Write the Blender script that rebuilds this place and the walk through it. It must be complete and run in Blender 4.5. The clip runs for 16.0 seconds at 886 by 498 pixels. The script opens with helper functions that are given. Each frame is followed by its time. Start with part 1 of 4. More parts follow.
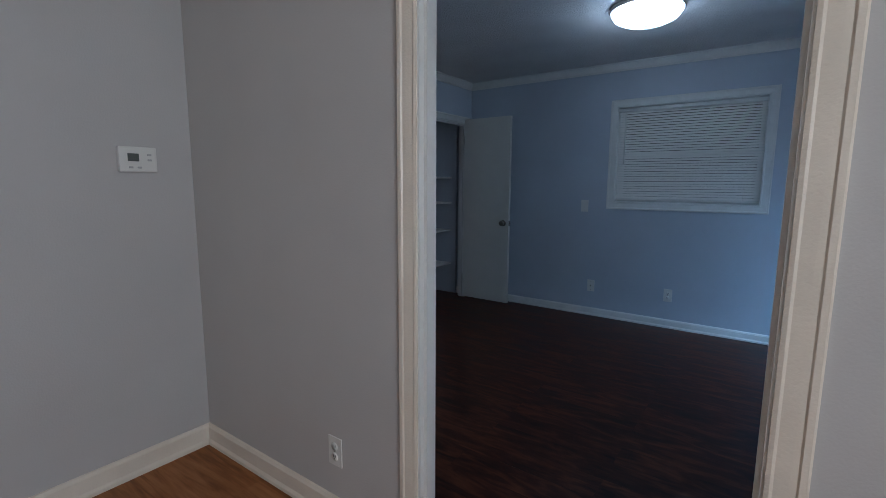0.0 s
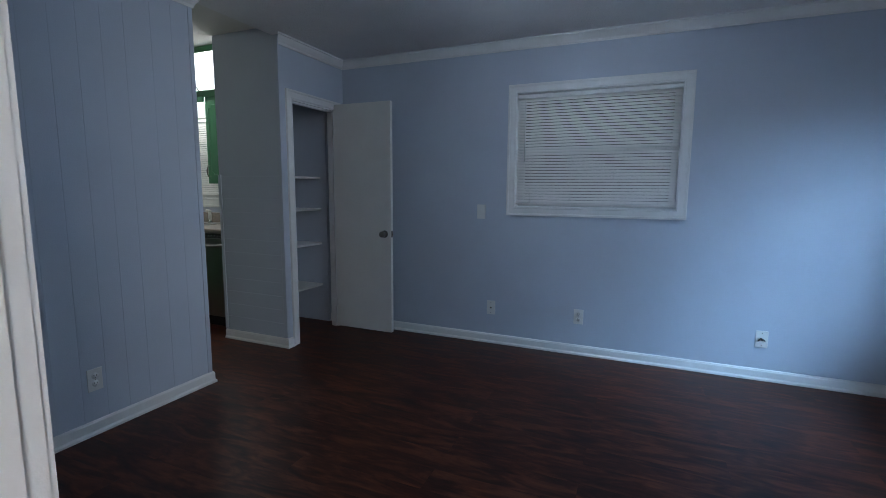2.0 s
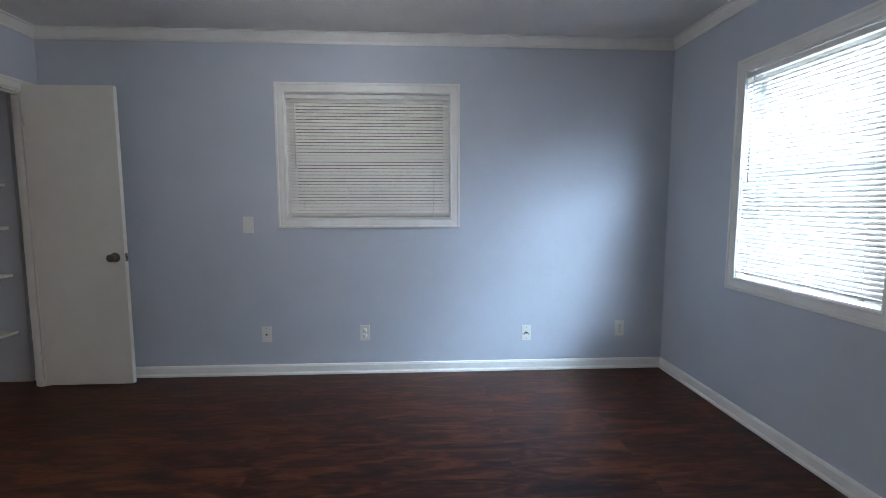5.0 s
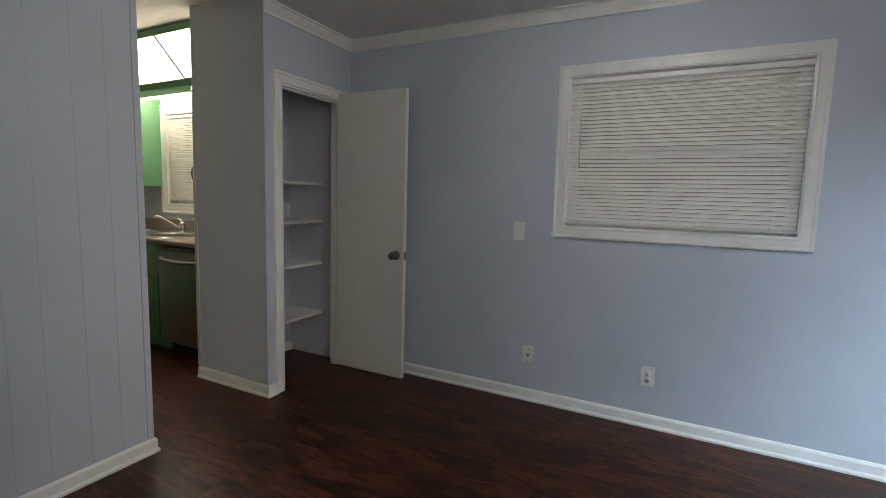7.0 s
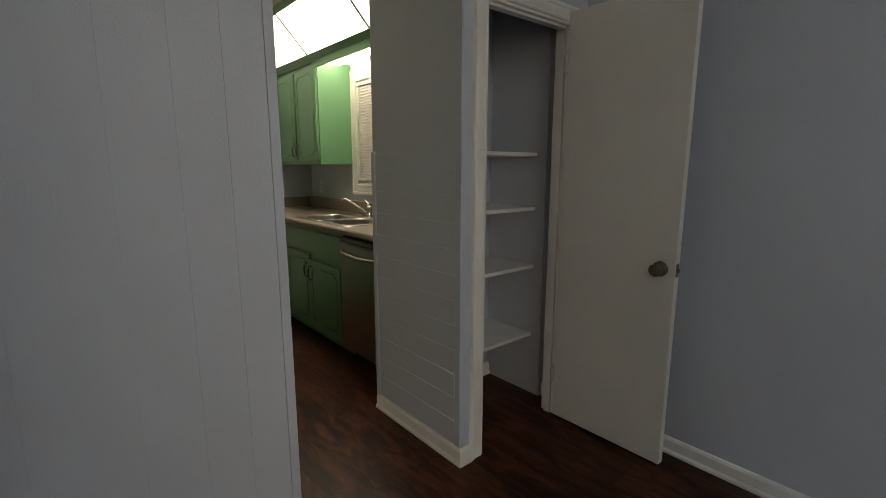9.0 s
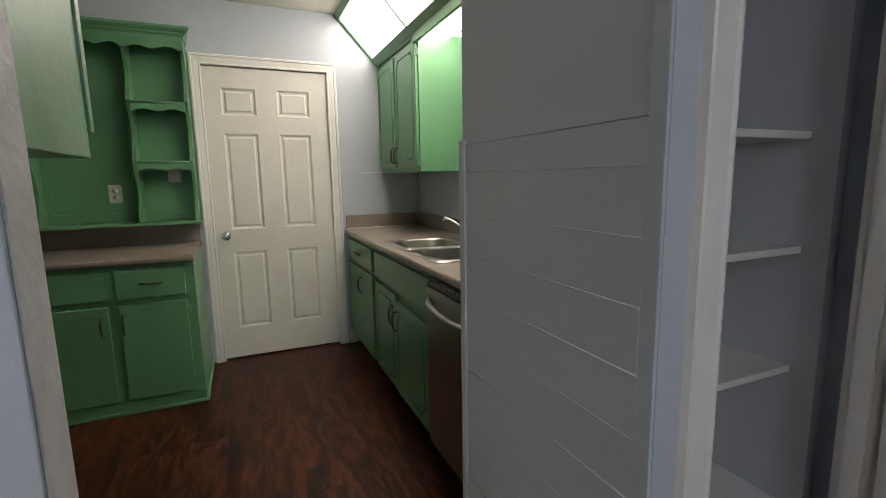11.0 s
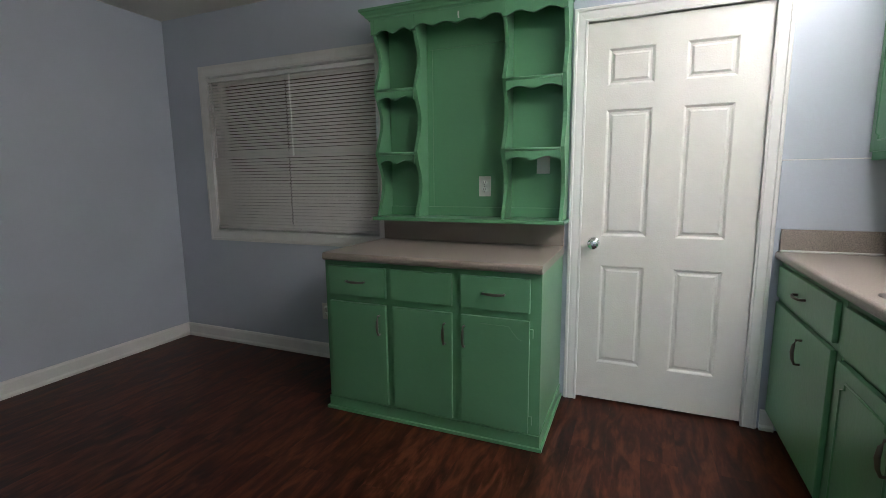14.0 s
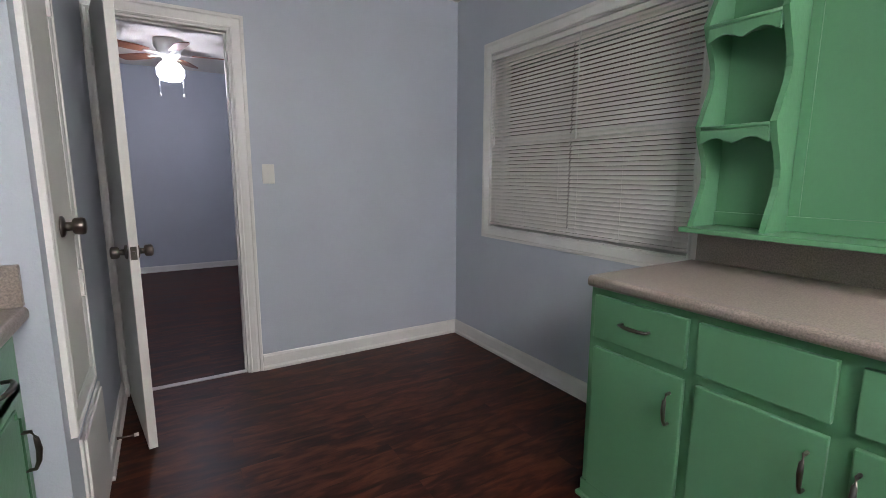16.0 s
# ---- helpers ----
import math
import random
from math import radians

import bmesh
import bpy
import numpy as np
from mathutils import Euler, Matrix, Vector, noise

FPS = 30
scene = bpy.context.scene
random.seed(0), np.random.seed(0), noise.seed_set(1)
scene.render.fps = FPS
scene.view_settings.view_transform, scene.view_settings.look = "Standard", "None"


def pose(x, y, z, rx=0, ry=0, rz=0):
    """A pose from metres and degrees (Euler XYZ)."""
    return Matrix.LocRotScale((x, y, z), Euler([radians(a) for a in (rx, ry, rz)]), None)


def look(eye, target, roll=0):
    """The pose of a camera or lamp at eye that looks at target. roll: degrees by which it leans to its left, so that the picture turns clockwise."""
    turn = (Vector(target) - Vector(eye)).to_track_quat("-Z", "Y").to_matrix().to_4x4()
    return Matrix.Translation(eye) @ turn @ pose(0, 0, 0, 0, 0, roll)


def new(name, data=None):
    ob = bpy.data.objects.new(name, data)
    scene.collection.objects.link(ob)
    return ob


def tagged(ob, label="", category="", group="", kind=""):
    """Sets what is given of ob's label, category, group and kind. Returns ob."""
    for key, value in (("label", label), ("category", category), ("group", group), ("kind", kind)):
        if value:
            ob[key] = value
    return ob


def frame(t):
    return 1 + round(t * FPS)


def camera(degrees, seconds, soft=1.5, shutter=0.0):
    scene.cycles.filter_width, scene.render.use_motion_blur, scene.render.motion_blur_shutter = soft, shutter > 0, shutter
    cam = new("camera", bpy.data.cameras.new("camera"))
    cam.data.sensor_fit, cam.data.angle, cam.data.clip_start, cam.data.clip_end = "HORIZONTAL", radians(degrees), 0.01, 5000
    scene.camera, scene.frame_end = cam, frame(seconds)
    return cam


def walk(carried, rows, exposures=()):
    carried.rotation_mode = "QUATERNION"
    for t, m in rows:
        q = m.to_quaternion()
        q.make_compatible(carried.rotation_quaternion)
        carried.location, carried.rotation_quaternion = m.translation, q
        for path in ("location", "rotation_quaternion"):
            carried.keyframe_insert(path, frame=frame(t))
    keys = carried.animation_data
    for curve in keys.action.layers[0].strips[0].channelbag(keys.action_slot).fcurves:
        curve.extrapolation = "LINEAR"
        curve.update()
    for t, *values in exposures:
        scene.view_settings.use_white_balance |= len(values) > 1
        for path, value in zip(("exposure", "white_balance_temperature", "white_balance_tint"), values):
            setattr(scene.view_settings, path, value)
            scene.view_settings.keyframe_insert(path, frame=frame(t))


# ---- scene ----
cam = camera(87.5, 16.0, soft=0.3)
PATH = [
    (0, (1.128, 0.948, 1.288), (-0.028, 2.556, 1.008), 0.3),
    (0.5, (1.012, 1.189, 1.258), (-0.011, 2.879, 0.986), 0.2),
    (1, (0.913, 1.414, 1.246), (-0.053, 3.139, 0.981), 0.3),
    (1.5, (0.870, 1.665, 1.241), (0.001, 3.445, 0.986), 0.5),
    (2, (0.793, 1.867, 1.248), (0.018, 3.682, 0.999), 0.4),
    (2.5, (0.71, 2.004, 1.255), (0.027, 3.868, 1.017), -0.0),
    (3, (0.656, 2.072, 1.218), (0.143, 3.992, 0.996), -0.0),
    (3.5, (0.7, 2.102, 1.239), (0.457, 4.073, 0.996), 0.1),
    (4, (0.764, 2.122, 1.218), (0.79, 4.111, 1.006), -0.0),
    (4.2, (0.784, 2.115, 1.224), (0.914, 4.101, 1.021), -0.1),
    (6.3, (0.691, 2.432, 1.252), (0.452, 4.407, 1.05), 1.1),
    (6.5, (0.649, 2.507, 1.262), (0.169, 4.44, 1.072), 1.6),
    (7, (0.487, 2.648, 1.268), (-0.411, 4.422, 1.052), 1.6),
    (7.5, (0.251, 2.798, 1.285), (-0.82, 4.472, 1.056), 0.6),
    (8, (0.072, 2.994, 1.269), (-1.183, 4.531, 1.02), 0.4),
    (8.5, (-0.11, 3.225, 1.278), (-1.513, 4.623, 0.998), 0.3),
    (8.7, (-0.211, 3.301, 1.29), (-1.661, 4.643, 0.978), 0.2),
    (10.8, (-1.170, 4.037, 1.253), (-2.948, 4.900, 0.944), -0.91),
    (11, (-1.246, 4.105, 1.263), (-3.064, 4.883, 0.964), -1.02),
    (11.5, (-1.424, 4.221, 1.279), (-3.330, 4.760, 1.007), -0.71),
    (12, (-1.648, 4.219, 1.265), (-3.602, 4.547, 0.992), -0.92),
    (12.5, (-1.854, 4.228, 1.252), (-3.834, 4.348, 1.000), -1.76),
    (13, (-1.993, 4.266, 1.271), (-3.963, 4.019, 1.036), -1.14),
    (13.5, (-2.067, 4.285, 1.289), (-3.965, 3.717, 1.013), -0.39),
    (14, (-2.173, 4.189, 1.246), (-3.997, 3.423, 0.949), -0.53),
    (14.5, (-2.331, 4.101, 1.24), (-4.025, 3.084, 0.932), -0.9),
    (15, (-2.51, 4.062, 1.236), (-4.038, 2.813, 0.915), -0.4),
    (15.5, (-2.723, 4.006, 1.244), (-4.035, 2.532, 0.916), -0.0),
    (16, (-2.858, 3.789, 1.223), (-3.879, 2.098, 0.909), 0.2),
]
EXPOSURES = [
    (0.0, -0.78, 5350, 9), (1.0, -0.55, 5350, 9), (1.5, -0.4, 5500, 11), (2.5, 0.28, 6100, 12), (3.5, 0.75, 7000, 16), (4.2, 0.8, 7150, 17),
    (6.3, 0.42, 7700, 17), (7.0, 0.38, 8000, 16), (8.0, 0.15, 8500, 15), (8.7, 0.05, 8700, 15), (10.8, 0.42, 7300, 16), (11.5, 0.68, 7000, 18), (12.5, 0.95, 6650, 19),
    (13.5, 1.0, 6250, 19), (14.5, 1.25, 6150, 20), (15.0, 1.42, 6150, 21), (16.0, 2.0, 6150, 23)]
walk(cam, [(t, look(eye, target, roll)) for t, eye, target, roll in PATH], EXPOSURES)

# ---- world, sun, large lights ----
world = bpy.data.worlds.new("world")
scene.world = world
world.use_nodes = True
wn = world.node_tree.nodes
sky = wn.new("ShaderNodeTexSky")
sky.sky_type, sky.sun_disc = "NISHITA", False
sky.sun_elevation, sky.sun_rotation = radians(50), radians(200)
wn["Background"].inputs["Strength"].default_value = 0.1
world.node_tree.links.new(sky.outputs[0], wn["Background"].inputs["Color"])


def lamp(name, kind, at, energy, colour, target=None, **settings):
    data = bpy.data.lights.new(name, kind)
    data.energy, data.color = energy, colour
    if "size" in settings:
        data.shape, data.size, data.size_y = "RECTANGLE", settings["size"], settings["size_y"]
    if "radius" in settings:
        data.shadow_soft_size = settings["radius"]
    if "angle" in settings:
        data.angle = radians(settings["angle"])
    ob = new(name, data)
    ob.matrix_world = look(at, target) if target else Matrix.Translation(at)
    return ob


lamp("sun", "SUN", (0, -20, 24), 3.0, (1, 0.95, 0.88), target=(0, 0, 0), angle=0.5)
lamp("window_daylight", "AREA", (3.75, 2.75, 2.9), 760, (0.44, 0.70, 1.0), target=(2.65, 4.2625, 1.38), size=2.4, size_y=2.1)
# second area lamp below: unseen fill, added to brighten the hall
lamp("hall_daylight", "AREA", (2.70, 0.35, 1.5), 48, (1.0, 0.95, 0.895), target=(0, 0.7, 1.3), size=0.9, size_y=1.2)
lamp("room_bulb", "POINT", (0.37, 4.15, 2.18), 2.6, (0.76, 0.87, 1.0), radius=0.1)
lamp("fan_bulb", "POINT", (-3.02, -1.6, 2.08), 2.2, (0.9, 0.92, 1.0), radius=0.08)

# ---- materials ----


def mat(name, base, rough=0.5, metal=0.0, vary=0.12, scale=6.0, fine=80.0, bump=0.02, alt=None, stretch=(1, 1, 1), spec=0.5):
    """Paint, metal or plastic with variation at two scales and a fine relief."""
    m = bpy.data.materials.new(name)
    m.use_nodes = True
    n, l = m.node_tree.nodes, m.node_tree.links
    b = n["Principled BSDF"]
    geo = n.new("ShaderNodeNewGeometry")
    mp = n.new("ShaderNodeMapping")
    mp.inputs["Scale"].default_value = stretch
    l.new(geo.outputs["Position"], mp.inputs["Vector"])
    n1, n2 = n.new("ShaderNodeTexNoise"), n.new("ShaderNodeTexNoise")
    n1.inputs["Scale"].default_value, n2.inputs["Scale"].default_value = scale, fine
    n1.inputs["Detail"].default_value, n2.inputs["Detail"].default_value = 4, 3
    for k in (n1, n2):
        l.new(mp.outputs[0], k.inputs["Vector"])
    mix = n.new("ShaderNodeMix")
    mix.data_type = "RGBA"
    dark = alt or tuple(c * (1 - vary) for c in base)
    light = tuple(min(1, c * (1 + vary)) for c in base)
    mix.inputs[6].default_value, mix.inputs[7].default_value = (*dark, 1), (*light, 1)
    add = n.new("ShaderNodeMath")
    add.operation = "MULTIPLY_ADD"
    add.inputs[1].default_value = 0.35
    l.new(n2.outputs["Fac"], add.inputs[0])
    ramp = n.new("ShaderNodeMapRange")
    ramp.inputs[1].default_value, ramp.inputs[2].default_value = 0.3, 0.7
    ramp.inputs[4].default_value = 0.7
    l.new(n1.outputs["Fac"], ramp.inputs[0])
    l.new(ramp.outputs[0], add.inputs[2])
    l.new(add.outputs[0], mix.inputs[0])
    l.new(mix.outputs[2], b.inputs["Base Color"])
    rr = n.new("ShaderNodeMapRange")
    rr.inputs[3].default_value, rr.inputs[4].default_value = max(0.02, rough * 0.9), min(1, rough * 1.1)
    l.new(n1.outputs["Fac"], rr.inputs[0])
    l.new(rr.outputs[0], b.inputs["Roughness"])
    b.inputs["Metallic"].default_value = metal
    b.inputs["Specular IOR Level"].default_value = spec
    if bump:
        bp = n.new("ShaderNodeBump")
        bp.inputs["Strength"].default_value, bp.inputs["Distance"].default_value = 1.0, bump * 0.05
        l.new(n2.outputs["Fac"], bp.inputs["Height"])
        l.new(bp.outputs[0], b.inputs["Normal"])
    return m


def glow(name, colour, strength):
    m = bpy.data.materials.new(name)
    m.use_nodes = True
    b = m.node_tree.nodes["Principled BSDF"]
    b.inputs["Base Color"].default_value = (0.8, 0.8, 0.8, 1)
    b.inputs["Emission Color"].default_value = (*colour, 1)
    b.inputs["Emission Strength"].default_value = strength
    return m


def wood_floor(name, tones, rough, plank, grain=(1.6, 16, 1)):
    m = bpy.data.materials.new(name)
    m.use_nodes = True
    n, l = m.node_tree.nodes, m.node_tree.links
    b = n["Principled BSDF"]
    geo = n.new("ShaderNodeNewGeometry")
    brick = n.new("ShaderNodeTexBrick")
    brick.inputs["Scale"].default_value = 1.0
    brick.inputs["Brick Width"].default_value, brick.inputs["Row Height"].default_value = plank
    brick.inputs["Mortar Size"].default_value = 0.0006
    brick.inputs["Color1"].default_value, brick.inputs["Color2"].default_value = (0.3, 0.3, 0.3, 1), (0.8, 0.8, 0.8, 1)
    brick.inputs["Mortar"].default_value = (0.0, 0.0, 0.0, 1)
    l.new(geo.outputs["Position"], brick.inputs["Vector"])
    off = n.new("ShaderNodeVectorMath")
    off.operation = "MULTIPLY_ADD"
    off.inputs[1].default_value = (7, 3, 5)
    l.new(brick.outputs["Color"], off.inputs[0])
    l.new(geo.outputs["Position"], off.inputs[2])
    mp = n.new("ShaderNodeMapping")
    mp.inputs["Scale"].default_value = grain
    l.new(off.outputs[0], mp.inputs["Vector"])
    n1, n2 = n.new("ShaderNodeTexNoise"), n.new("ShaderNodeTexNoise")
    n1.inputs["Scale"].default_value, n1.inputs["Detail"].default_value, n1.inputs["Distortion"].default_value = 1.6, 4, 1.2
    n2.inputs["Scale"].default_value, n2.inputs["Detail"].default_value = 9, 5
    for k in (n1, n2):
        l.new(mp.outputs[0], k.inputs["Vector"])
    s = n.new("ShaderNodeMath")
    s.operation = "MULTIPLY_ADD"
    s.inputs[1].default_value = 0.22
    l.new(n2.outputs["Fac"], s.inputs[0])
    half = n.new("ShaderNodeMath")
    half.operation = "MULTIPLY"
    half.inputs[1].default_value = 0.78
    l.new(n1.outputs["Fac"], half.inputs[0])
    l.new(half.outputs[0], s.inputs[2])
    tone = n.new("ShaderNodeMath")
    tone.operation = "MULTIPLY_ADD"
    tone.inputs[1].default_value = 0.1
    l.new(brick.outputs["Color"], tone.inputs[0])
    l.new(s.outputs[0], tone.inputs[2])
    r = n.new("ShaderNodeValToRGB")
    r.color_ramp.elements[0].position, r.color_ramp.elements[1].position = 0.40, 0.72
    r.color_ramp.elements[0].color, r.color_ramp.elements[1].color = (*tones[0], 1), (*tones[2], 1)
    e = r.color_ramp.elements.new(0.54)
    e.color = (*tones[1], 1)
    l.new(tone.outputs[0], r.inputs[0])
    l.new(r.outputs[0], b.inputs["Base Color"])
    rr = n.new("ShaderNodeMapRange")
    rr.inputs[3].default_value, rr.inputs[4].default_value = rough - 0.08, rough + 0.12
    l.new(n1.outputs["Fac"], rr.inputs[0])
    l.new(rr.outputs[0], b.inputs["Roughness"])
    b.inputs["Specular IOR Level"].default_value = 0.19
    bp = n.new("ShaderNodeBump")
    bp.inputs["Strength"].default_value, bp.inputs["Distance"].default_value = 0.5, 0.001
    l.new(s.outputs[0], bp.inputs["Height"])
    l.new(bp.outputs[0], b.inputs["Normal"])
    return m


def slat_paint(name, base, through_light):
    m = mat(name, base, 0.45, vary=0.04, bump=0.0)
    n, l = m.node_tree.nodes, m.node_tree.links
    tr, mix = n.new("ShaderNodeBsdfTranslucent"), n.new("ShaderNodeMixShader")
    tr.inputs["Color"].default_value = (0.9, 0.86, 0.8, 1)
    mix.inputs[0].default_value = through_light
    l.new(n["Principled BSDF"].outputs[0], mix.inputs[1])
    l.new(tr.outputs[0], mix.inputs[2])
    l.new(mix.outputs[0], n["Material Output"].inputs["Surface"])
    return m


PAINT = mat("blue_grey_paint", (0.49, 0.53, 0.585), 0.5, vary=0.05, scale=2.5, fine=160, bump=0.012)
HALLPAINT = mat("warm_grey_paint", (0.53, 0.51, 0.485), 0.55, vary=0.04, scale=2.5, fine=160, bump=0.012)
CEIL = mat("textured_ceiling", (0.80, 0.79, 0.77), 0.8, vary=0.06, scale=3, fine=95, bump=0.16)
KCEIL = mat("kitchen_ceiling", (0.78, 0.76, 0.69), 0.8, vary=0.05, scale=3, fine=95, bump=0.08)
WHITE = mat("white_gloss_paint", (0.76, 0.75, 0.71), 0.32, vary=0.05, scale=9, fine=140, bump=0.012)
# copy of WHITE for the hall trim, with the warm hall light painted in
WARMLIT = mat("warm_lit_white_paint", (0.78, 0.70, 0.58), 0.32, vary=0.06, scale=9, fine=140, bump=0.02)
DOORW = mat("white_door_paint", (0.72, 0.70, 0.64), 0.38, vary=0.04, scale=5, fine=120, bump=0.014)
PLATE = mat("ivory_plastic", (0.72, 0.71, 0.66), 0.3, vary=0.02, bump=0.0)
DARK = mat("dark_slot", (0.03, 0.03, 0.03), 0.5, bump=0.0)
GREEN = mat("green_gloss_paint", (0.118, 0.30, 0.155), 0.30, vary=0.03, scale=3, fine=45, bump=0.015)
FLOOR = wood_floor("dark_red_wood_floor", ((0.010, 0.0031, 0.0021), (0.042, 0.0115, 0.0062), (0.118, 0.037, 0.0178)), 0.36, (1.22, 0.152), (2.0, 8.0, 1))
HALLFLOOR = wood_floor("orange_laminate", ((0.20, 0.075, 0.022), (0.30, 0.115, 0.035), (0.40, 0.17, 0.06)), 0.35, (1.2, 0.19))
COUNTER = mat("beige_speckled_laminate", (0.275, 0.23, 0.195), 0.34, vary=0.42, scale=190, fine=420, bump=0.004)
STEEL = mat("brushed_steel", (0.30, 0.285, 0.265), 0.30, 1.0, vary=0.04, scale=2, fine=60, bump=0.0)
SINKM = mat("sink_steel", (0.38, 0.36, 0.335), 0.30, 1.0, vary=0.05, scale=8, fine=160, bump=0.003)
CHROME = mat("chrome", (0.75, 0.75, 0.75), 0.12, 1.0, vary=0.02, bump=0.0)
NICKEL = mat("aged_nickel", (0.17, 0.15, 0.13), 0.3, 1.0, vary=0.1, bump=0.0)
BLACK = mat("black_plastic", (0.012, 0.012, 0.012), 0.42, bump=0.0, spec=0.25)
BLADE = mat("fan_blade_wood", (0.22, 0.075, 0.03), 0.4, vary=0.3, scale=4, fine=40, bump=0.01, stretch=(1, 6, 1))
SLAT = slat_paint("blind_slat", (0.84, 0.81, 0.77), 0.22)
SLATSUN = slat_paint("sunlit_blind_slat", (0.85, 0.85, 0.85), 0.14)
DIFFUSER = glow("light_diffuser", (1.0, 0.97, 0.90), 9.0)
DIMDIFF = glow("light_diffuser_end", (1.0, 0.97, 0.90), 4.8)
DOME = glow("lit_glass_dome", (0.70, 0.85, 1.0), 17.0)
GLOBE = glow("lit_fan_globe", (0.92, 0.94, 1.0), 5.5)
SCREEN = mat("grey_display", (0.10, 0.11, 0.10), 0.25, bump=0.0)
GLASS = bpy.data.materials.new("window_glass")
GLASS.use_nodes = True
GLASS.node_tree.nodes["Principled BSDF"].inputs["Transmission Weight"].default_value = 1.0
GLASS.node_tree.nodes["Principled BSDF"].inputs["Roughness"].default_value = 0.0
GLASS.node_tree.nodes["Principled BSDF"].inputs["IOR"].default_value = 1.1

# ---- building helpers ----


def finish(bm, name, parent, material, smooth=False, bev=0.0):
    if bev:
        bmesh.ops.bevel(bm, geom=bm.edges[:], offset=bev, segments=2, profile=0.6, affect="EDGES", clamp_overlap=True)
    bmesh.ops.recalc_face_normals(bm, faces=bm.faces[:])
    me = bpy.data.meshes.new(name)
    bm.to_mesh(me)
    bm.free()
    me.materials.append(material)
    if smooth:
        for p in me.polygons:
            p.use_smooth = True
    ob = new(name, me)
    if parent:
        ob.parent = parent
    return ob


def thing(name, m, label, category, group=""):
    """An Empty that carries the parts of one thing."""
    ob = new(name)
    ob.empty_display_size = 0.1
    ob.matrix_world = m
    return tagged(ob, label, category, group)


def fill_box(bm, x0, x1, y0, y1, z0, z1):
    v = [bm.verts.new((x, y, z)) for x in (x0, x1) for y in (y0, y1) for z in (z0, z1)]
    for f in ((0, 1, 3, 2), (4, 6, 7, 5), (0, 4, 5, 1), (2, 3, 7, 6), (0, 2, 6, 4), (1, 5, 7, 3)):
        bm.faces.new([v[i] for i in f])


def box(parent, name, x0, x1, y0, y1, z0, z1, material, bev=0.0):
    bm = bmesh.new()
    fill_box(bm, x0, x1, y0, y1, z0, z1)
    return finish(bm, name, parent, material, False, bev)


def place(axis, a, b, n):
    """axis 'x': a wall along x, a is x, b is z, n is y. axis 'y': along y. axis 'z': a is x, b is y, n is z."""
    return (a, n, b) if axis == "x" else (n, a, b) if axis == "y" else (a, b, n)


def prism(parent, name, pts, axis, n0, n1, material, bev=0.0, smooth=False):
    """A flat outline, given in the plane of a wall along axis, with thickness from n0 to n1."""
    bm = bmesh.new()
    lo = [bm.verts.new(place(axis, a, b, n0)) for a, b in pts]
    hi = [bm.verts.new(place(axis, a, b, n1)) for a, b in pts]
    bm.faces.new(lo)
    bm.faces.new(hi[::-1])
    for i in range(len(pts)):
        j = (i + 1) % len(pts)
        bm.faces.new((lo[i], hi[i], hi[j], lo[j]))
    return finish(bm, name, parent, material, smooth, bev)


def casing(parent, name, axis, a0, a1, z0, z1, face, out, width, material, door=False, proud=0.018):
    """A mitred moulded frame round an opening, on a wall face that looks the way of out (+1 or -1)."""
    prof = [(0, 0), (0, 0.65), (0.12, 0.8), (0.2, 0.62), (0.55, 0.75), (0.72, 0.75), (0.78, 1), (0.94, 1), (1, 0.85), (1, 0)]
    bm = bmesh.new()
    rings = []
    for u, d in prof:
        w, n = u * width, face + out * d * proud
        if door:
            c = [(a0 - w, z0), (a0 - w, z1 + w), (a1 + w, z1 + w), (a1 + w, z0)]
        else:
            c = [(a0 - w, z0 - w), (a0 - w, z1 + w), (a1 + w, z1 + w), (a1 + w, z0 - w)]
        rings.append([bm.verts.new(place(axis, a, z, n)) for a, z in c])
    k = 3 if door else 4
    for i in range(len(prof)):
        p, q = rings[i], rings[(i + 1) % len(prof)]
        for s in range(k):
            e = (s + 1) % 4
            bm.faces.new((p[s], q[s], q[e], p[e]))
    if door:
        bm.faces.new([r[0] for r in rings])
        bm.faces.new([r[3] for r in rings][::-1])
    return finish(bm, name, parent, material)


def strip(name, axis, a0, a1, face, out, prof, material, label, end0=0, end1=0):
    """A moulding along a wall; prof is (out from the wall, height). end0, end1: how far the ends run on per metre of depth (mitres)."""
    bm = bmesh.new()
    lo = [bm.verts.new(place(axis, a0 - end0 * d, z, face + out * d)) for d, z in prof]
    hi = [bm.verts.new(place(axis, a1 + end1 * d, z, face + out * d)) for d, z in prof]
    bm.faces.new(lo)
    bm.faces.new(hi[::-1])
    for i in range(len(prof)):
        j = (i + 1) % len(prof)
        bm.faces.new((lo[i], hi[i], hi[j], lo[j]))
    ob = finish(bm, name, None, material)
    return tagged(ob, label, "trim", kind="structure")


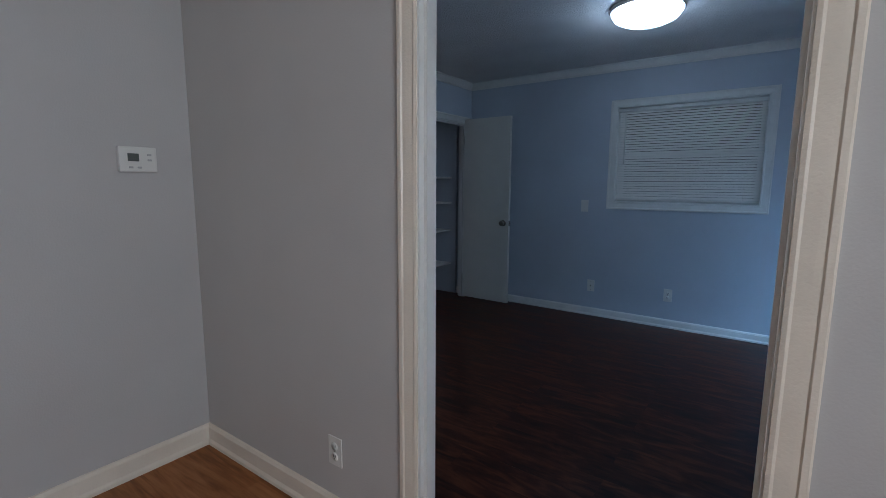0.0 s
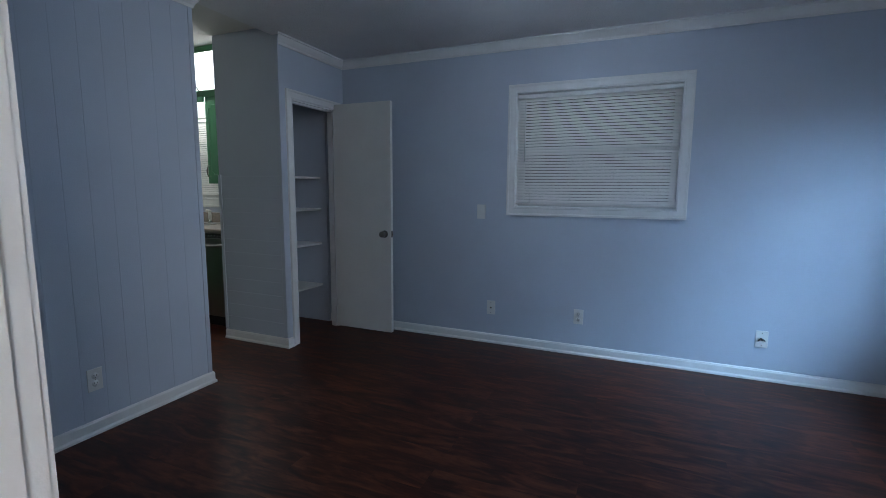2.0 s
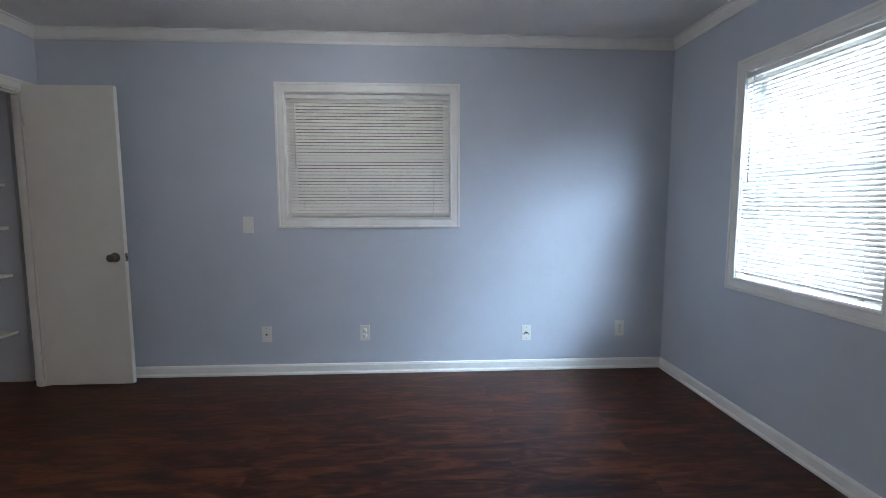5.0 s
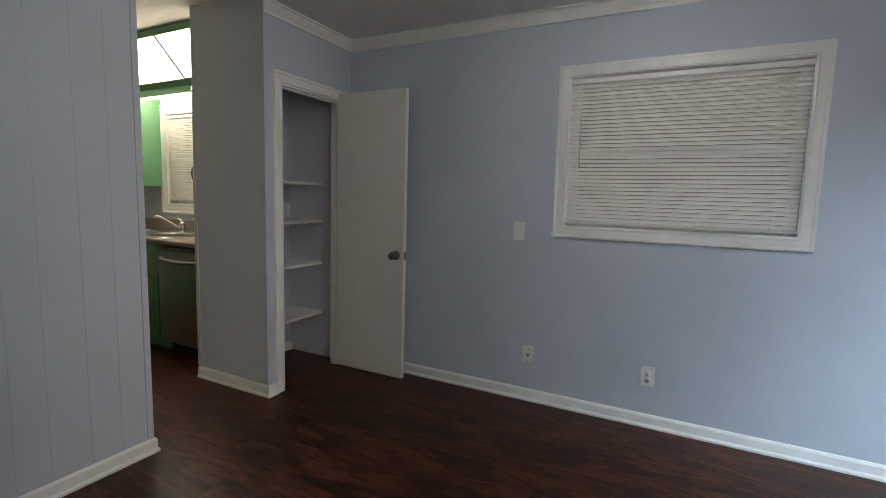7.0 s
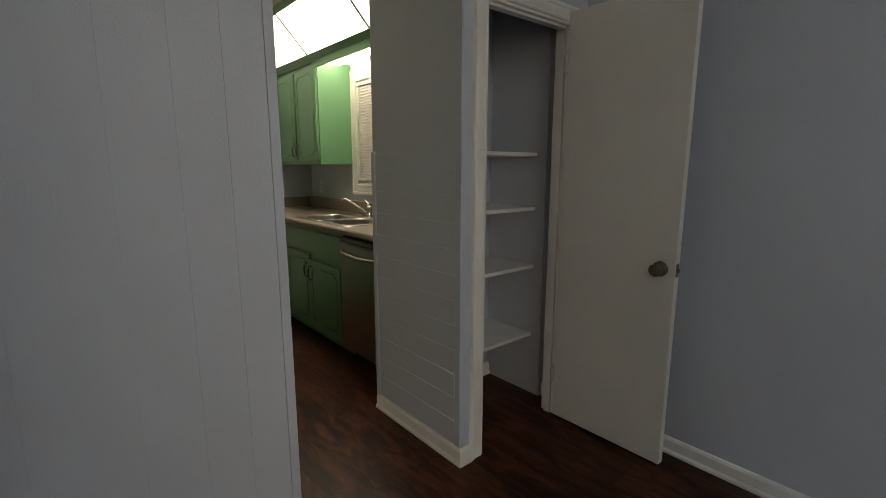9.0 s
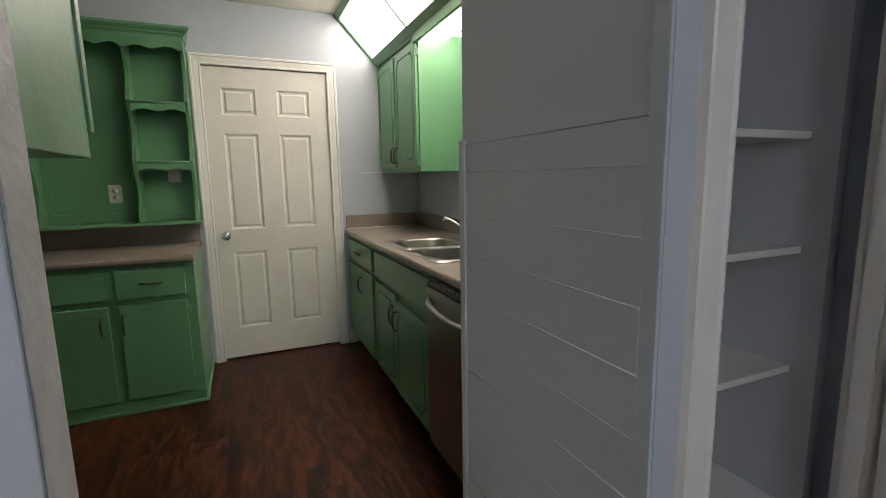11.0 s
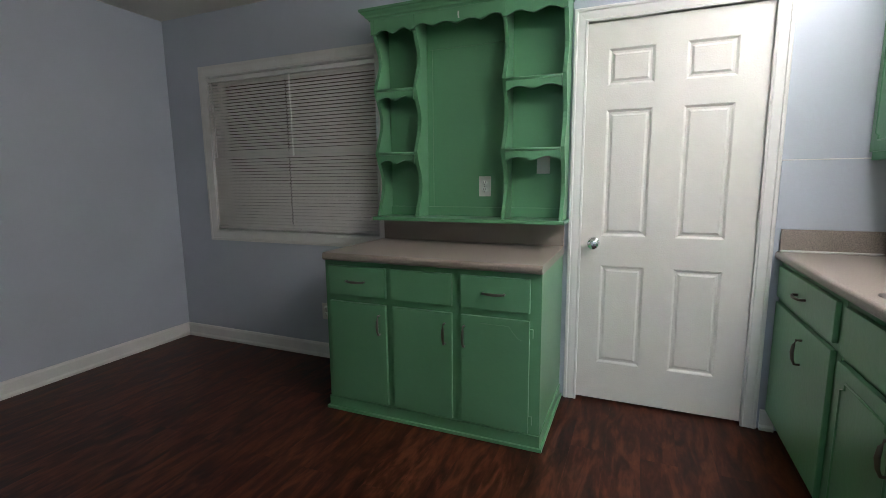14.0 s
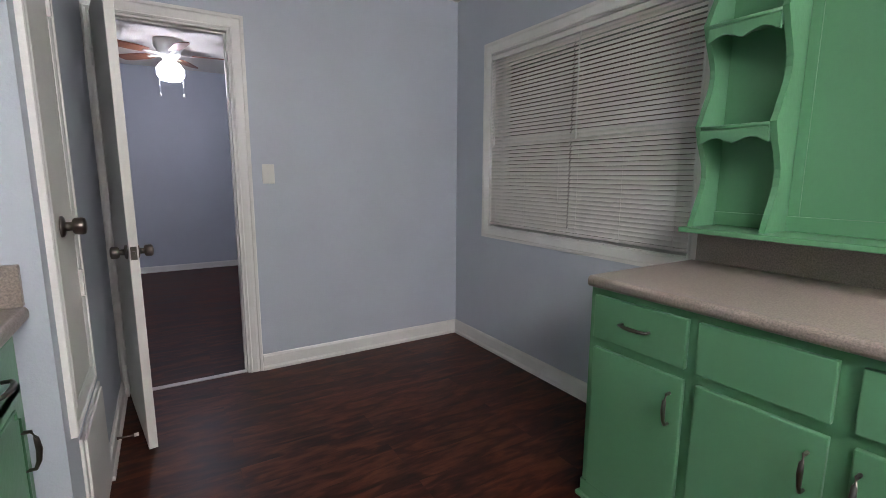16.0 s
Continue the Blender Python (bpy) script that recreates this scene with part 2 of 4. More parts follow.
def wall(name, axis, a0, a1, z0, z1, n0, n1, holes, material, label):
    """A wall with thickness from n0 to n1 and openings (a0, a1, z0, z1) that go through it."""
    ac = sorted({a0, a1, *[h[0] for h in holes], *[h[1] for h in holes]})
    zc = sorted({z0, z1, *[max(z0, h[2]) for h in holes], *[h[3] for h in holes]})

    def solid(i, j):
        if not (0 <= i < len(ac) - 1 and 0 <= j < len(zc) - 1):
            return False
        a, z = (ac[i] + ac[i + 1]) / 2, (zc[j] + zc[j + 1]) / 2
        return not any(h[0] < a < h[1] and h[2] < z < h[3] for h in holes)

    bm = bmesh.new()
    cache = {}

    def v(i, j, n):
        if (i, j, n) not in cache:
            cache[i, j, n] = bm.verts.new(place(axis, ac[i], zc[j], n))
        return cache[i, j, n]

    for i in range(len(ac) - 1):
        for j in range(len(zc) - 1):
            if solid(i, j):
                for n in (n0, n1):
                    bm.faces.new((v(i, j, n), v(i + 1, j, n), v(i + 1, j + 1, n), v(i, j + 1, n)))
                for di, dj, p, q in ((-1, 0, (i, j), (i, j + 1)), (1, 0, (i + 1, j), (i + 1, j + 1)), (0, -1, (i, j), (i + 1, j)), (0, 1, (i, j + 1), (i + 1, j + 1))):
                    if not solid(i + di, j + dj):
                        bm.faces.new((v(*p, n0), v(*q, n0), v(*q, n1), v(*p, n1)))
    return tagged(finish(bm, name, None, material), label, "wall", kind="structure")


def tube(parent, name, pts, r, material, seg=8, square=False):
    """A round bar along points; r is one radius or one for each point."""
    bm = bmesh.new()
    rs = r if isinstance(r, (list, tuple)) else [r] * len(pts)
    pts = [Vector(p) for p in pts]
    rings = []
    up = Vector((0, 0, 1))
    for i, p in enumerate(pts):
        d = (pts[min(i + 1, len(pts) - 1)] - pts[max(i - 1, 0)]).normalized()
        s = d.cross(up if abs(d.z) < 0.95 else Vector((0, 1, 0))).normalized()
        t = s.cross(d)
        rings.append([bm.verts.new(p + rs[i] * (math.cos(a) * s + math.sin(a) * t)) for a in (2 * math.pi * k / seg for k in range(seg))])
    for a, b in zip(rings, rings[1:]):
        for k in range(seg):
            bm.faces.new((a[k], a[(k + 1) % seg], b[(k + 1) % seg], b[k]))
    bm.faces.new(rings[0][::-1])
    bm.faces.new(rings[-1])
    return finish(bm, name, parent, material, True)


def lathe(parent, name, prof, material, axis="z", at=(0, 0, 0), seg=24):
    """A turned shape: prof is (radius, along the axis)."""
    bm = bmesh.new()
    rings = []
    for r, h in prof:
        ring = []
        for k in range(seg):
            a = 2 * math.pi * k / seg
            c, s = max(r, 0.0004) * math.cos(a), max(r, 0.0004) * math.sin(a)
            p = (c, s, h) if axis == "z" else (h, c, s) if axis == "x" else (c, h, s)
            ring.append(bm.verts.new(Vector(p) + Vector(at)))
        rings.append(ring)
    for a, b in zip(rings, rings[1:]):
        for k in range(seg):
            bm.faces.new((a[k], a[(k + 1) % seg], b[(k + 1) % seg], b[k]))
    bm.faces.new(rings[0][::-1])
    bm.faces.new(rings[-1])
    return finish(bm, name, parent, material, True)


# ---- structure ----
H, RC = 2.44, 2.375
WN, WE, WW, WS = 5.45, 2.605, -4.77, 0.817
KN = 5.41
wall("wall_north", "x", -1.9, 2.75, 0, H + 0.05, WN, WN + 0.15, [(-0.126, 1.012, 1.125, 1.985)], PAINT, "blue-grey painted wall with a blinded window")
wall("wall_kitchen_north", "x", -4.92, -1.9, 0, H + 0.05, KN, WN + 0.15, [(-3.845, -3.135, 1.15, 1.975)], PAINT, "blue-grey painted wall behind the sink")
wall("wall_east", "y", 2.105, WN, 0, H + 0.05, WE, WE + 0.145, [(3.835, 4.690, 0.805, 1.955)], PAINT, "blue-grey painted wall with a bright window")
wall("wall_south", "x", -1.716, WE, 0, H + 0.05, 2.07, 2.105, [(0.25, 1.165, -1, 2.05)], PAINT, "blue-grey painted wall with a doorway")
wall("wall_hall_north", "x", -1.20, 2.72, 0, H + 0.05, 2.03, 2.07, [(0.25, 1.165, -1, 2.05)], HALLPAINT, "warm grey painted hall wall with a doorway")
wall("wall_hall_west", "y", -1.2, 2.03, 0, H + 0.05, -1.20, -1.08, [], HALLPAINT, "warm grey painted hall wall")
# the opening is made up, out of view, to let the hall fill lamp in
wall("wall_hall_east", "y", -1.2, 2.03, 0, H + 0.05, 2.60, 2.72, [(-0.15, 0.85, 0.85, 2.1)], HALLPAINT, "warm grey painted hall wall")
wall("wall_hall_south", "x", -1.20, 2.72, 0, H + 0.05, -1.32, -1.2, [], HALLPAINT, "warm grey painted hall wall")
wall("wall_partition", "y", 2.07, 3.930, 0, H + 0.03, -1.776, -1.716, [], PAINT, "blue-grey panelled partition wall beside the passage")
wall("wall_closet_south", "x", -2.30, -1.80, 0, H + 0.03, 4.655, 4.722, [], PAINT, "blue-grey closet wall clad with painted boards")
wall("wall_closet_east", "y", 4.655, WN, 0, H + 0.03, -1.80, -1.725, [(4.770, 5.335, -1, 1.945)], PAINT, "blue-grey closet wall with its doorway")
wall("wall_closet_west", "y", 4.655, WN, 0, H + 0.03, -2.385, -2.30, [], PAINT, "blue-grey closet wall")
wall("wall_kitchen_west", "y", WS, KN, 0, H + 0.05, WW - 0.15, WW, [(1.237, 2.655, 0.878, 2.0), (3.905, 4.730, -1, 2.04)], PAINT, "blue-grey kitchen wall with a white door and a wide window")
wall("wall_kitchen_south", "x", -4.92, -1.776, 0, 2.7, WS - 0.11, WS, [(-3.25, -2.60, -1, 2.03)], PAINT, "blue-grey kitchen wall with a doorway")
wall("wall_utility_west", "y", WS, 2.29, 0, H + 0.03, -2.585, -2.50, [], PAINT, "blue-grey wall of the utility closet")
wall("wall_utility_north", "x", -2.50, -1.776, 0, H + 0.03, 2.20, 2.29, [], PAINT, "blue-grey wall beside the counter")
wall("wall_bedroom_south", "x", -4.4, -1.4, 0, 2.7, -3.12, -3.0, [], PAINT, "blue-grey bedroom wall")
wall("wall_bedroom_west", "y", -3.0, 0.71, 0, 2.7, -4.5, -4.38, [], PAINT, "blue-grey bedroom wall")
wall("wall_bedroom_east", "y", -3.0, 0.71, 0, 2.7, -1.5, -1.4, [], PAINT, "blue-grey bedroom wall")
for name, r, z, m, label in (
    ("floor", (-4.92, 2.75, 2.10, 5.6), 0, FLOOR, "dark reddish wood-look plank floor"),
    ("floor_kitchen", (-4.92, -1.716, 0.71, 2.10), 0, FLOOR, "dark reddish wood-look plank floor"),
    ("floor_bedroom", (-4.5, -1.4, -3.12, 0.71), 0, FLOOR, "dark reddish wood-look plank floor"),
    ("floor_hall", (-1.20, 2.72, -1.32, 2.10), 0, HALLFLOOR, "orange wood laminate hall floor"),
):
    tagged(box(None, name, r[0], r[1], r[2], r[3], -0.08, z, m), label, "floor", kind="structure")
for name, r, z, m, label in (
    ("ceiling", (-1.78, 2.75, 2.06, 5.6), RC, CEIL, "rough textured off-white ceiling"),
    ("ceiling_kitchen", (-4.92, -1.78, 0.77, 5.6), H, KCEIL, "cream textured kitchen ceiling"),
    ("ceiling_hall", (-1.20, 2.72, -1.32, 2.06), H, KCEIL, "off-white hall ceiling"),
    ("ceiling_bedroom", (-4.5, -1.4, -3.12, 0.77), 2.50, KCEIL, "white bedroom ceiling"),
):
    tagged(box(None, name, r[0], r[1], r[2], r[3], z, z + 0.12, m), label, "ceiling", kind="structure")
tagged(box(None, "ground", -60, 60, -60, 60, -0.5, -0.3, mat("lawn", (0.07, 0.11, 0.04), 0.9)), "grassy ground outside", "ground", kind="structure")

HALLBASE = [(0, 0), (0.022, 0), (0.022, 0.016), (0.014, 0.028), (0.014, 0.086), (0.008, 0.099), (0, 0.102)]
BASE = [(0, 0), (0.022, 0), (0.022, 0.012), (0.014, 0.022), (0.014, 0.062), (0.008, 0.073), (0, 0.076)]
CROWN = [(0, RC - 0.071), (0.010, RC - 0.071), (0.013, RC - 0.055), (0.030, RC - 0.028), (0.038, RC - 0.012), (0.048, RC - 0.009), (0.048, RC), (0, RC)]
for nm, prof, lab, runs in (
    ("baseboard", BASE, "white painted baseboard", (
        ("x", -1.725, WE, WN, -1, -1, -1), ("y", 2.105, WN, WE, -1, -1, -1), ("x", 1.228, WE, 2.105, 1, -1, -1), ("x", -1.716, 0.188, 2.105, 1, -1, -1),
        ("y", 2.105, 3.930, -1.716, 1, -1, 1), ("x", -2.385, -1.725, 4.655, -1, 0, 1), ("y", 4.655, 4.708, -1.725, 1, 1, 0),
        ("x", -2.30, -1.80, WN, -1, -1, 0), ("y", 4.72, WN, -2.30, 1, 0, -1),
        ("x", -4.38, -1.5, -3.0, 1, -1, -1))),
    ("baseboard_kitchen", HALLBASE, "white painted kitchen baseboard", (
        ("y", WS, 2.66, WW, 1, -1, 0), ("y", 4.80, 4.86, WW, 1, 0, 0), ("x", WW, -3.325, WS, 1, -1, 0), ("y", WS, 1.65, -2.585, -1, -1, 0))),
    ("baseboard_hall", HALLBASE, "tall white hall baseboard with warm light put into its colour", (
        ("x", -1.08, 0.185, 2.03, -1, -1, 0), ("y", -1.2, 2.03, -1.08, 1, -1, -1), ("x", 1.225, 2.6, 2.03, -1, 0, -1))),
    ("crown_moulding", CROWN, "white painted crown moulding", (
        ("x", -1.725, WE, WN, -1, -1, -1), ("y", 2.105, WN, WE, -1, -1, -1), ("x", -1.716, WE, 2.105, 1, -1, -1),
        ("y", 2.105, 3.930, -1.716, 1, -1, 1), ("y", 4.655, WN, -1.725, 1, 1, -1))),
):
    for axis, a0, a1, face, out, e0, e1 in runs:
        strip(nm, axis, a0, a1, face, out, prof, WARMLIT if nm == "baseboard_hall" else WHITE, lab, e0, e1)

# door linings and casings


def lining(name, axis, a0, a1, z1, n0, n1, material):
    t = 0.018
    bm = bmesh.new()
    for c0, c1, z0, zz in ((a0, a0 + t, 0, z1), (a1 - t, a1, 0, z1), (a0 + t, a1 - t, z1 - t, z1)):
        lo, hi = place(axis, c0, z0, n0), place(axis, c1, zz, n1)
        fill_box(bm, lo[0], hi[0], lo[1], hi[1], lo[2], hi[2])
    mid = (n0 + n1) / 2
    for c0, c1, z0, zz in ((a0 + t, a0 + t + 0.011, 0, z1 - t), (a1 - t - 0.011, a1 - t, 0, z1 - t), (a0 + t + 0.011, a1 - t - 0.011, z1 - t - 0.011, z1 - t)):
        lo, hi = place(axis, c0, z0, mid - 0.018), place(axis, c1, zz, mid + 0.018)
        fill_box(bm, lo[0], hi[0], lo[1], hi[1], lo[2], hi[2])
    return tagged(finish(bm, name, None, material), "white painted door lining", "door frame", kind="structure")


def trimmed(name, axis, a0, a1, z0, z1, face, out, width, label, door=False, paint=WHITE):
    tagged(casing(None, name, axis, a0, a1, z0, z1, face, out, width, paint, door, 0.018 if door else 0.013), label, "trim", kind="structure")


lining("door_lining_hall", "x", 0.248, 1.167, 2.052, 2.024, 2.108, WHITE)
trimmed("trim_hall_door", "x", 0.260, 1.155, 0, 2.04, 2.03, -1, 0.070, "white moulded door casing with warm light put into its colour, scuffed", True, WARMLIT)
trimmed("trim_hall_door_inner", "x", 0.260, 1.155, 0, 2.04, 2.105, 1, 0.070, "white moulded door casing", True)
lining("door_lining_closet", "y", 4.768, 5.337, 1.947, -1.802, -1.722, WHITE)
trimmed("trim_closet", "y", 4.775, 5.33, 0, 1.94, -1.725, 1, 0.066, "white moulded closet door casing", True)
lining("door_lining_back", "y", 3.890, 4.745, 2.052, WW - 0.15, WW + 0.003, WHITE)
trimmed("trim_back_door", "y", 3.915, 4.720, 0, 2.03, WW, 1, 0.068, "white moulded door casing", True)
lining("door_lining_bedroom", "x", -3.252, -2.598, 2.032, WS - 0.115, WS + 0.003, WHITE)
trimmed("trim_bedroom_door", "x", -3.245, -2.605, 0, 2.025, WS, 1, 0.078, "white moulded door casing", True)
tagged(box(None, "trim_threshold", -3.23, -2.62, WS - 0.05, WS - 0.01, 0.0, 0.006, mat("metal_strip", (0.6, 0.58, 0.55), 0.35, 0.6), 0.002), "pale metal threshold strip in the doorway", "threshold", kind="structure")
trimmed("trim_window_room", "x", -0.126, 1.012, 1.125, 1.985, WN, -1, 0.067, "white moulded window casing")
trimmed("trim_window_sink", "x", -3.845, -3.135, 1.15, 1.975, KN, -1, 0.092, "white moulded window casing")
trimmed("trim_window_bright", "y", 3.835, 4.690, 0.805, 1.955, WE, -1, 0.070, "white moulded window casing")
trimmed("trim_window_wide", "y", 1.237, 2.655, 0.878, 2.0, WW, 1, 0.075, "white moulded window casing")

tagged(box(None, "wainscot_panel", WW, WW + 0.005, 4.792, KN, 1.004, 1.318, PAINT, 0.0015), "painted panel edge above the counter", "trim", kind="structure")
tagged(tube(None, "trim_caulk_line", [(WW + 0.004, 4.792, 1.3195), (WW + 0.004, 5.1, 1.3205), (WW + 0.004, KN - 0.004, 1.3195)], 0.0028, WHITE, 6), "white caulk line along the wall panel", "trim", kind="structure")
# made-up dark backing that keeps the gaps between north blind slats dark
tagged(box(None, "backdrop_fence", -7.5, 4.5, 7.4, 7.5, -0.3, 2.6, mat("dark_backing_brown", (0.09, 0.075, 0.06), 0.9)), "dark backing board added outside the north windows", "fence", kind="structure")
# same for the wide kitchen window: an added dark backing, no real wall
tagged(box(None, "backdrop_carport_wall", -7.6, -7.5, -2.0, 7.4, -0.3, 3.2, mat("dark_backing_red_brown", (0.10, 0.06, 0.045), 0.9)), "dark backing wall added outside the kitchen window", "wall", kind="structure")
# unseen slab added to block the sky above the west backing
tagged(box(None, "carport_roof", -7.6, -4.95, -2.0, 7.4, 2.75, 2.85, mat("carport_roof", (0.2, 0.19, 0.18), 0.9)), "unseen cover slab added to block sky light outside the kitchen window", "roof", kind="structure")

tagged(box(None, "backdrop_sky", 6.0, 6.05, -2.0, 15.0, -0.3, 6.0, glow("bright_sky", (0.75, 0.88, 1.0), 3.0)), "bright hazy sky outside the window", "sky", kind="structure")

# ---- windows and blinds ----
def window(name, m, w, h, label, rails=1):
    """A sash window in its opening; local x along the wall, y outwards, origin at the opening's lower middle."""
    t = tagged(thing(name, m, label, "window"), kind="structure")
    f = 0.045
    bm = bmesh.new()
    for x0, x1, z0, z1 in ((-w / 2, -w / 2 + f, 0, h), (w / 2 - f, w / 2, 0, h), (-w / 2 + f, w / 2 - f, 0, f), (-w / 2 + f, w / 2 - f, h - f, h), (-w / 2 + f, w / 2 - f, h / 2 - f / 2, h / 2 + f / 2)):
        fill_box(bm, x0, x1, 0.085, 0.125, z0, z1)
    finish(bm, "frame", t, WHITE)
    g = box(t, "glass_pane", -w / 2 + f * 0.6, w / 2 - f * 0.6, 0.103, 0.107, f * 0.6, h - f * 0.6, GLASS)
    g.visible_shadow = False
    bm = bmesh.new()
    for x0, x1, z0, z1 in ((-w / 2, -w / 2 + 0.004, 0, h), (w / 2 - 0.004, w / 2, 0, h), (-w / 2 + 0.004, w / 2 - 0.004, 0, 0.004), (-w / 2 + 0.004, w / 2 - 0.004, h - 0.004, h)):
        fill_box(bm, x0, x1, 0.001, 0.145, z0, z1)
    finish(bm, "reveal", t, WHITE)
    return t


def blind(m, w, h, tilt, material, label, wand_at=0.06, wand_len=0.45, drop=0.0, pitch=0.0223, rail_rise=0.018):
    t = thing("window_blind", m @ pose(0, -0.011, 0), label, "blind", "window blinds")
    top = h - 0.008
    box(t, "headrail", -w / 2, w / 2, 0.006, 0.034, top - 0.027, top, WHITE, 0.002)
    low = rail_rise
    box(t, "bottom_rail", -w / 2, w / 2, 0.010, 0.032, low, low + 0.013, material, 0.003)
    bm = bmesh.new()
    width, ca, sa = 0.025, math.cos(radians(tilt)), math.sin(radians(tilt))
    rows = []
    for k in range(5):
        u = (k / 4 - 0.5) * width
        bow = 0.0016 * (1 - (2 * k / 4 - 1) ** 2)
        y, z = u * ca - bow * sa, -u * sa * -1 + bow * ca
        rows.append([bm.verts.new((x, y + s * 0.0003 * sa, z - s * 0.0003 * ca)) for s in (-1, 1) for x in (-w / 2 + 0.003, w / 2 - 0.003)])
    for a, b in zip(rows, rows[1:]):
        bm.faces.new((a[0], a[1], b[1], b[0]))
        bm.faces.new((a[2], b[2], b[3], a[3]))
    first = finish(bm, "slat", t, material, True)
    z, k = low + 0.028, 0
    while z < top - 0.034:
        ob = first if k == 0 else new("slat", first.data)
        ob.parent = t
        ob.location = (0.0008 * math.sin(k * 2.3), 0.021, z + 0.0002 * math.sin(k * 1.7 + w))
        ob.rotation_euler = (radians(0.25 * math.sin(k * 3.1 + w)), 0, 0)
        z, k = z + pitch, k + 1
    n = max(2, round(w / 0.28))
    for i in range(n):
        x = -w / 2 + w * (0.1 + 0.8 * i / (n - 1))
        tube(t, "ladder_cord", [(x, 0.007, low + 0.01), (x, 0.007, top - 0.02)], 0.0007, material, 4)
        box(t, "cord_clip", x - 0.009, x + 0.009, 0.006, 0.011, low - 0.002, low + 0.012, material, 0.002)
    if wand_len:
        x = -w / 2 + wand_at
        tube(t, "tilt_wand", [(x, 0.002, top - 0.03), (x + 0.003, -0.004, top - 0.06), (x + 0.008, -0.006, top - 0.05 - wand_len)], 0.0042, WHITE, 8)
    return t


NORTH, EAST, WEST, SOUTH = 0, -90, 90, 180
window("window_1", pose(0.443, WN, 1.125), 1.138, 0.86, "white sash window behind closed blinds")
blind(pose(0.443, WN, 1.125), 1.128, 0.855, 52, SLAT, "closed white mini blind in the white window frame")
window("window_2", pose(-3.49, KN, 1.15), 0.71, 0.825, "white sash window over the sink")
blind(pose(-3.49, KN, 1.15), 0.70, 0.82, 57, SLAT, "white mini blind over the kitchen sink", 0.045, 0.42, rail_rise=0.03)
window("window_3", pose(WE, 4.2625, 0.805, 0, 0, EAST), 0.855, 1.15, "bright daylit sash window")
blind(pose(WE, 4.2625, 0.805, 0, 0, EAST), 0.84, 1.145, 42, SLATSUN, "half-open white mini blind glowing with daylight", 0.06, 0.55, rail_rise=0.03)
window("window_4", pose(WW, 1.946, 0.878, 0, 0, WEST), 1.418, 1.122, "wide white sash window behind closed blinds")
for y in (1.592, 2.300):
    blind(pose(WW, y, 0.878, 0, 0, WEST), 0.708, 1.117, 51, SLAT, "closed greyish mini blind in the wide kitchen window", 0.05, 0.52, rail_rise=0.02)

# ---- plates on the walls ----


def plate(name, m, label, category, kind, group="", h=0.115, w=0.071):
    """A wall plate, origin at its middle, local y into the wall."""
    t = thing(name, m, label, category, group)
    box(t, "cover", -w / 2, w / 2, -0.006, -0.0005, -h / 2, h / 2, PLATE, 0.0025)
    if kind == "outlet":
        for z in (-0.02, 0.02):
            lathe(t, "socket", [(0.0165, -0.0085), (0.0165, -0.005), (0.0175, -0.004)], PLATE, "y", (0, 0, z), 20)
            for x in (-0.006, 0.006):
                box(t, "slot", x - 0.0012, x + 0.0012, -0.0092, -0.0083, z - 0.001, z + 0.008, DARK)
            box(t, "slot", -0.002, 0.002, -0.0092, -0.0083, z - 0.010, z - 0.006, DARK)
        lathe(t, "screw", [(0.003, -0.0072), (0.003, -0.005)], NICKEL, "y", (0, 0, 0), 10)
    elif kind == "switch":
        box(t, "toggle", -0.005, 0.005, -0.016, -0.005, -0.004, 0.012, PLATE, 0.0015)
        for z in (-0.03, 0.03):
            lathe(t, "screw", [(0.003, -0.0072), (0.003, -0.005)], PLATE, "y", (0, 0, z), 10)
    elif kind == "jack":
        lathe(t, "socket", [(0.007, -0.012), (0.007, -0.005)], NICKEL, "y", (0, 0, 0), 12)
        for z in (-0.042, 0.042):
            lathe(t, "screw", [(0.003, -0.0072), (0.003, -0.005)], NICKEL, "y", (0, 0, z), 10)
    else:
        for z in (-0.03, 0.03):
            lathe(t, "screw", [(0.003, -0.0072), (0.003, -0.005)], PLATE, "y", (0, 0, z), 10)
    return t


plate("wall_outlet", pose(-0.302, WN, 0.297), "small white coaxial jack plate on the blue wall", "wall plate", "jack")
plate("wall_outlet", pose(0.395, WN, 0.297), "white duplex outlet on the blue wall", "outlet", "outlet", "room outlets")
t = plate("wall_outlet", pose(1.577, WN, 0.280), "white phone jack plate with a bit of cable", "wall plate", "jack")
tube(t, "cable_end", [(-0.02, -0.012, -0.012), (-0.008, -0.02, 0.012), (0.004, -0.018, 0.006), (0.018, -0.014, -0.01)], 0.003, DARK, 6)
plate("wall_outlet", pose(2.278, WN, 0.304), "white duplex outlet on the blue wall", "outlet", "outlet", "room outlets")
plate("light_switch", pose(-0.400, WN, 1.081), "white blank switch plate beside the window", "wall plate", "blank")
plate("light_switch", pose(-3.417, WS, 1.228, 0, 0, SOUTH), "white toggle switch beside the bedroom door", "light switch", "switch")
plate("wall_outlet", pose(-4.55, KN, 1.100), "white outlet above the kitchen counter", "outlet", "outlet", "kitchen outlets")
plate("wall_outlet", pose(WW, 2.207, 0.337, 0, 0, WEST), "white outlet under the wide window", "outlet", "outlet", "kitchen outlets")
plate("wall_outlet", pose(-0.141, 2.03, 0.289), "ivory duplex outlet low on the hall wall", "outlet", "outlet")
plate("wall_outlet", pose(-1.7115, 3.24, 0.285, 0, 0, WEST), "white outlet on the panelled partition", "outlet", "outlet", "room outlets")
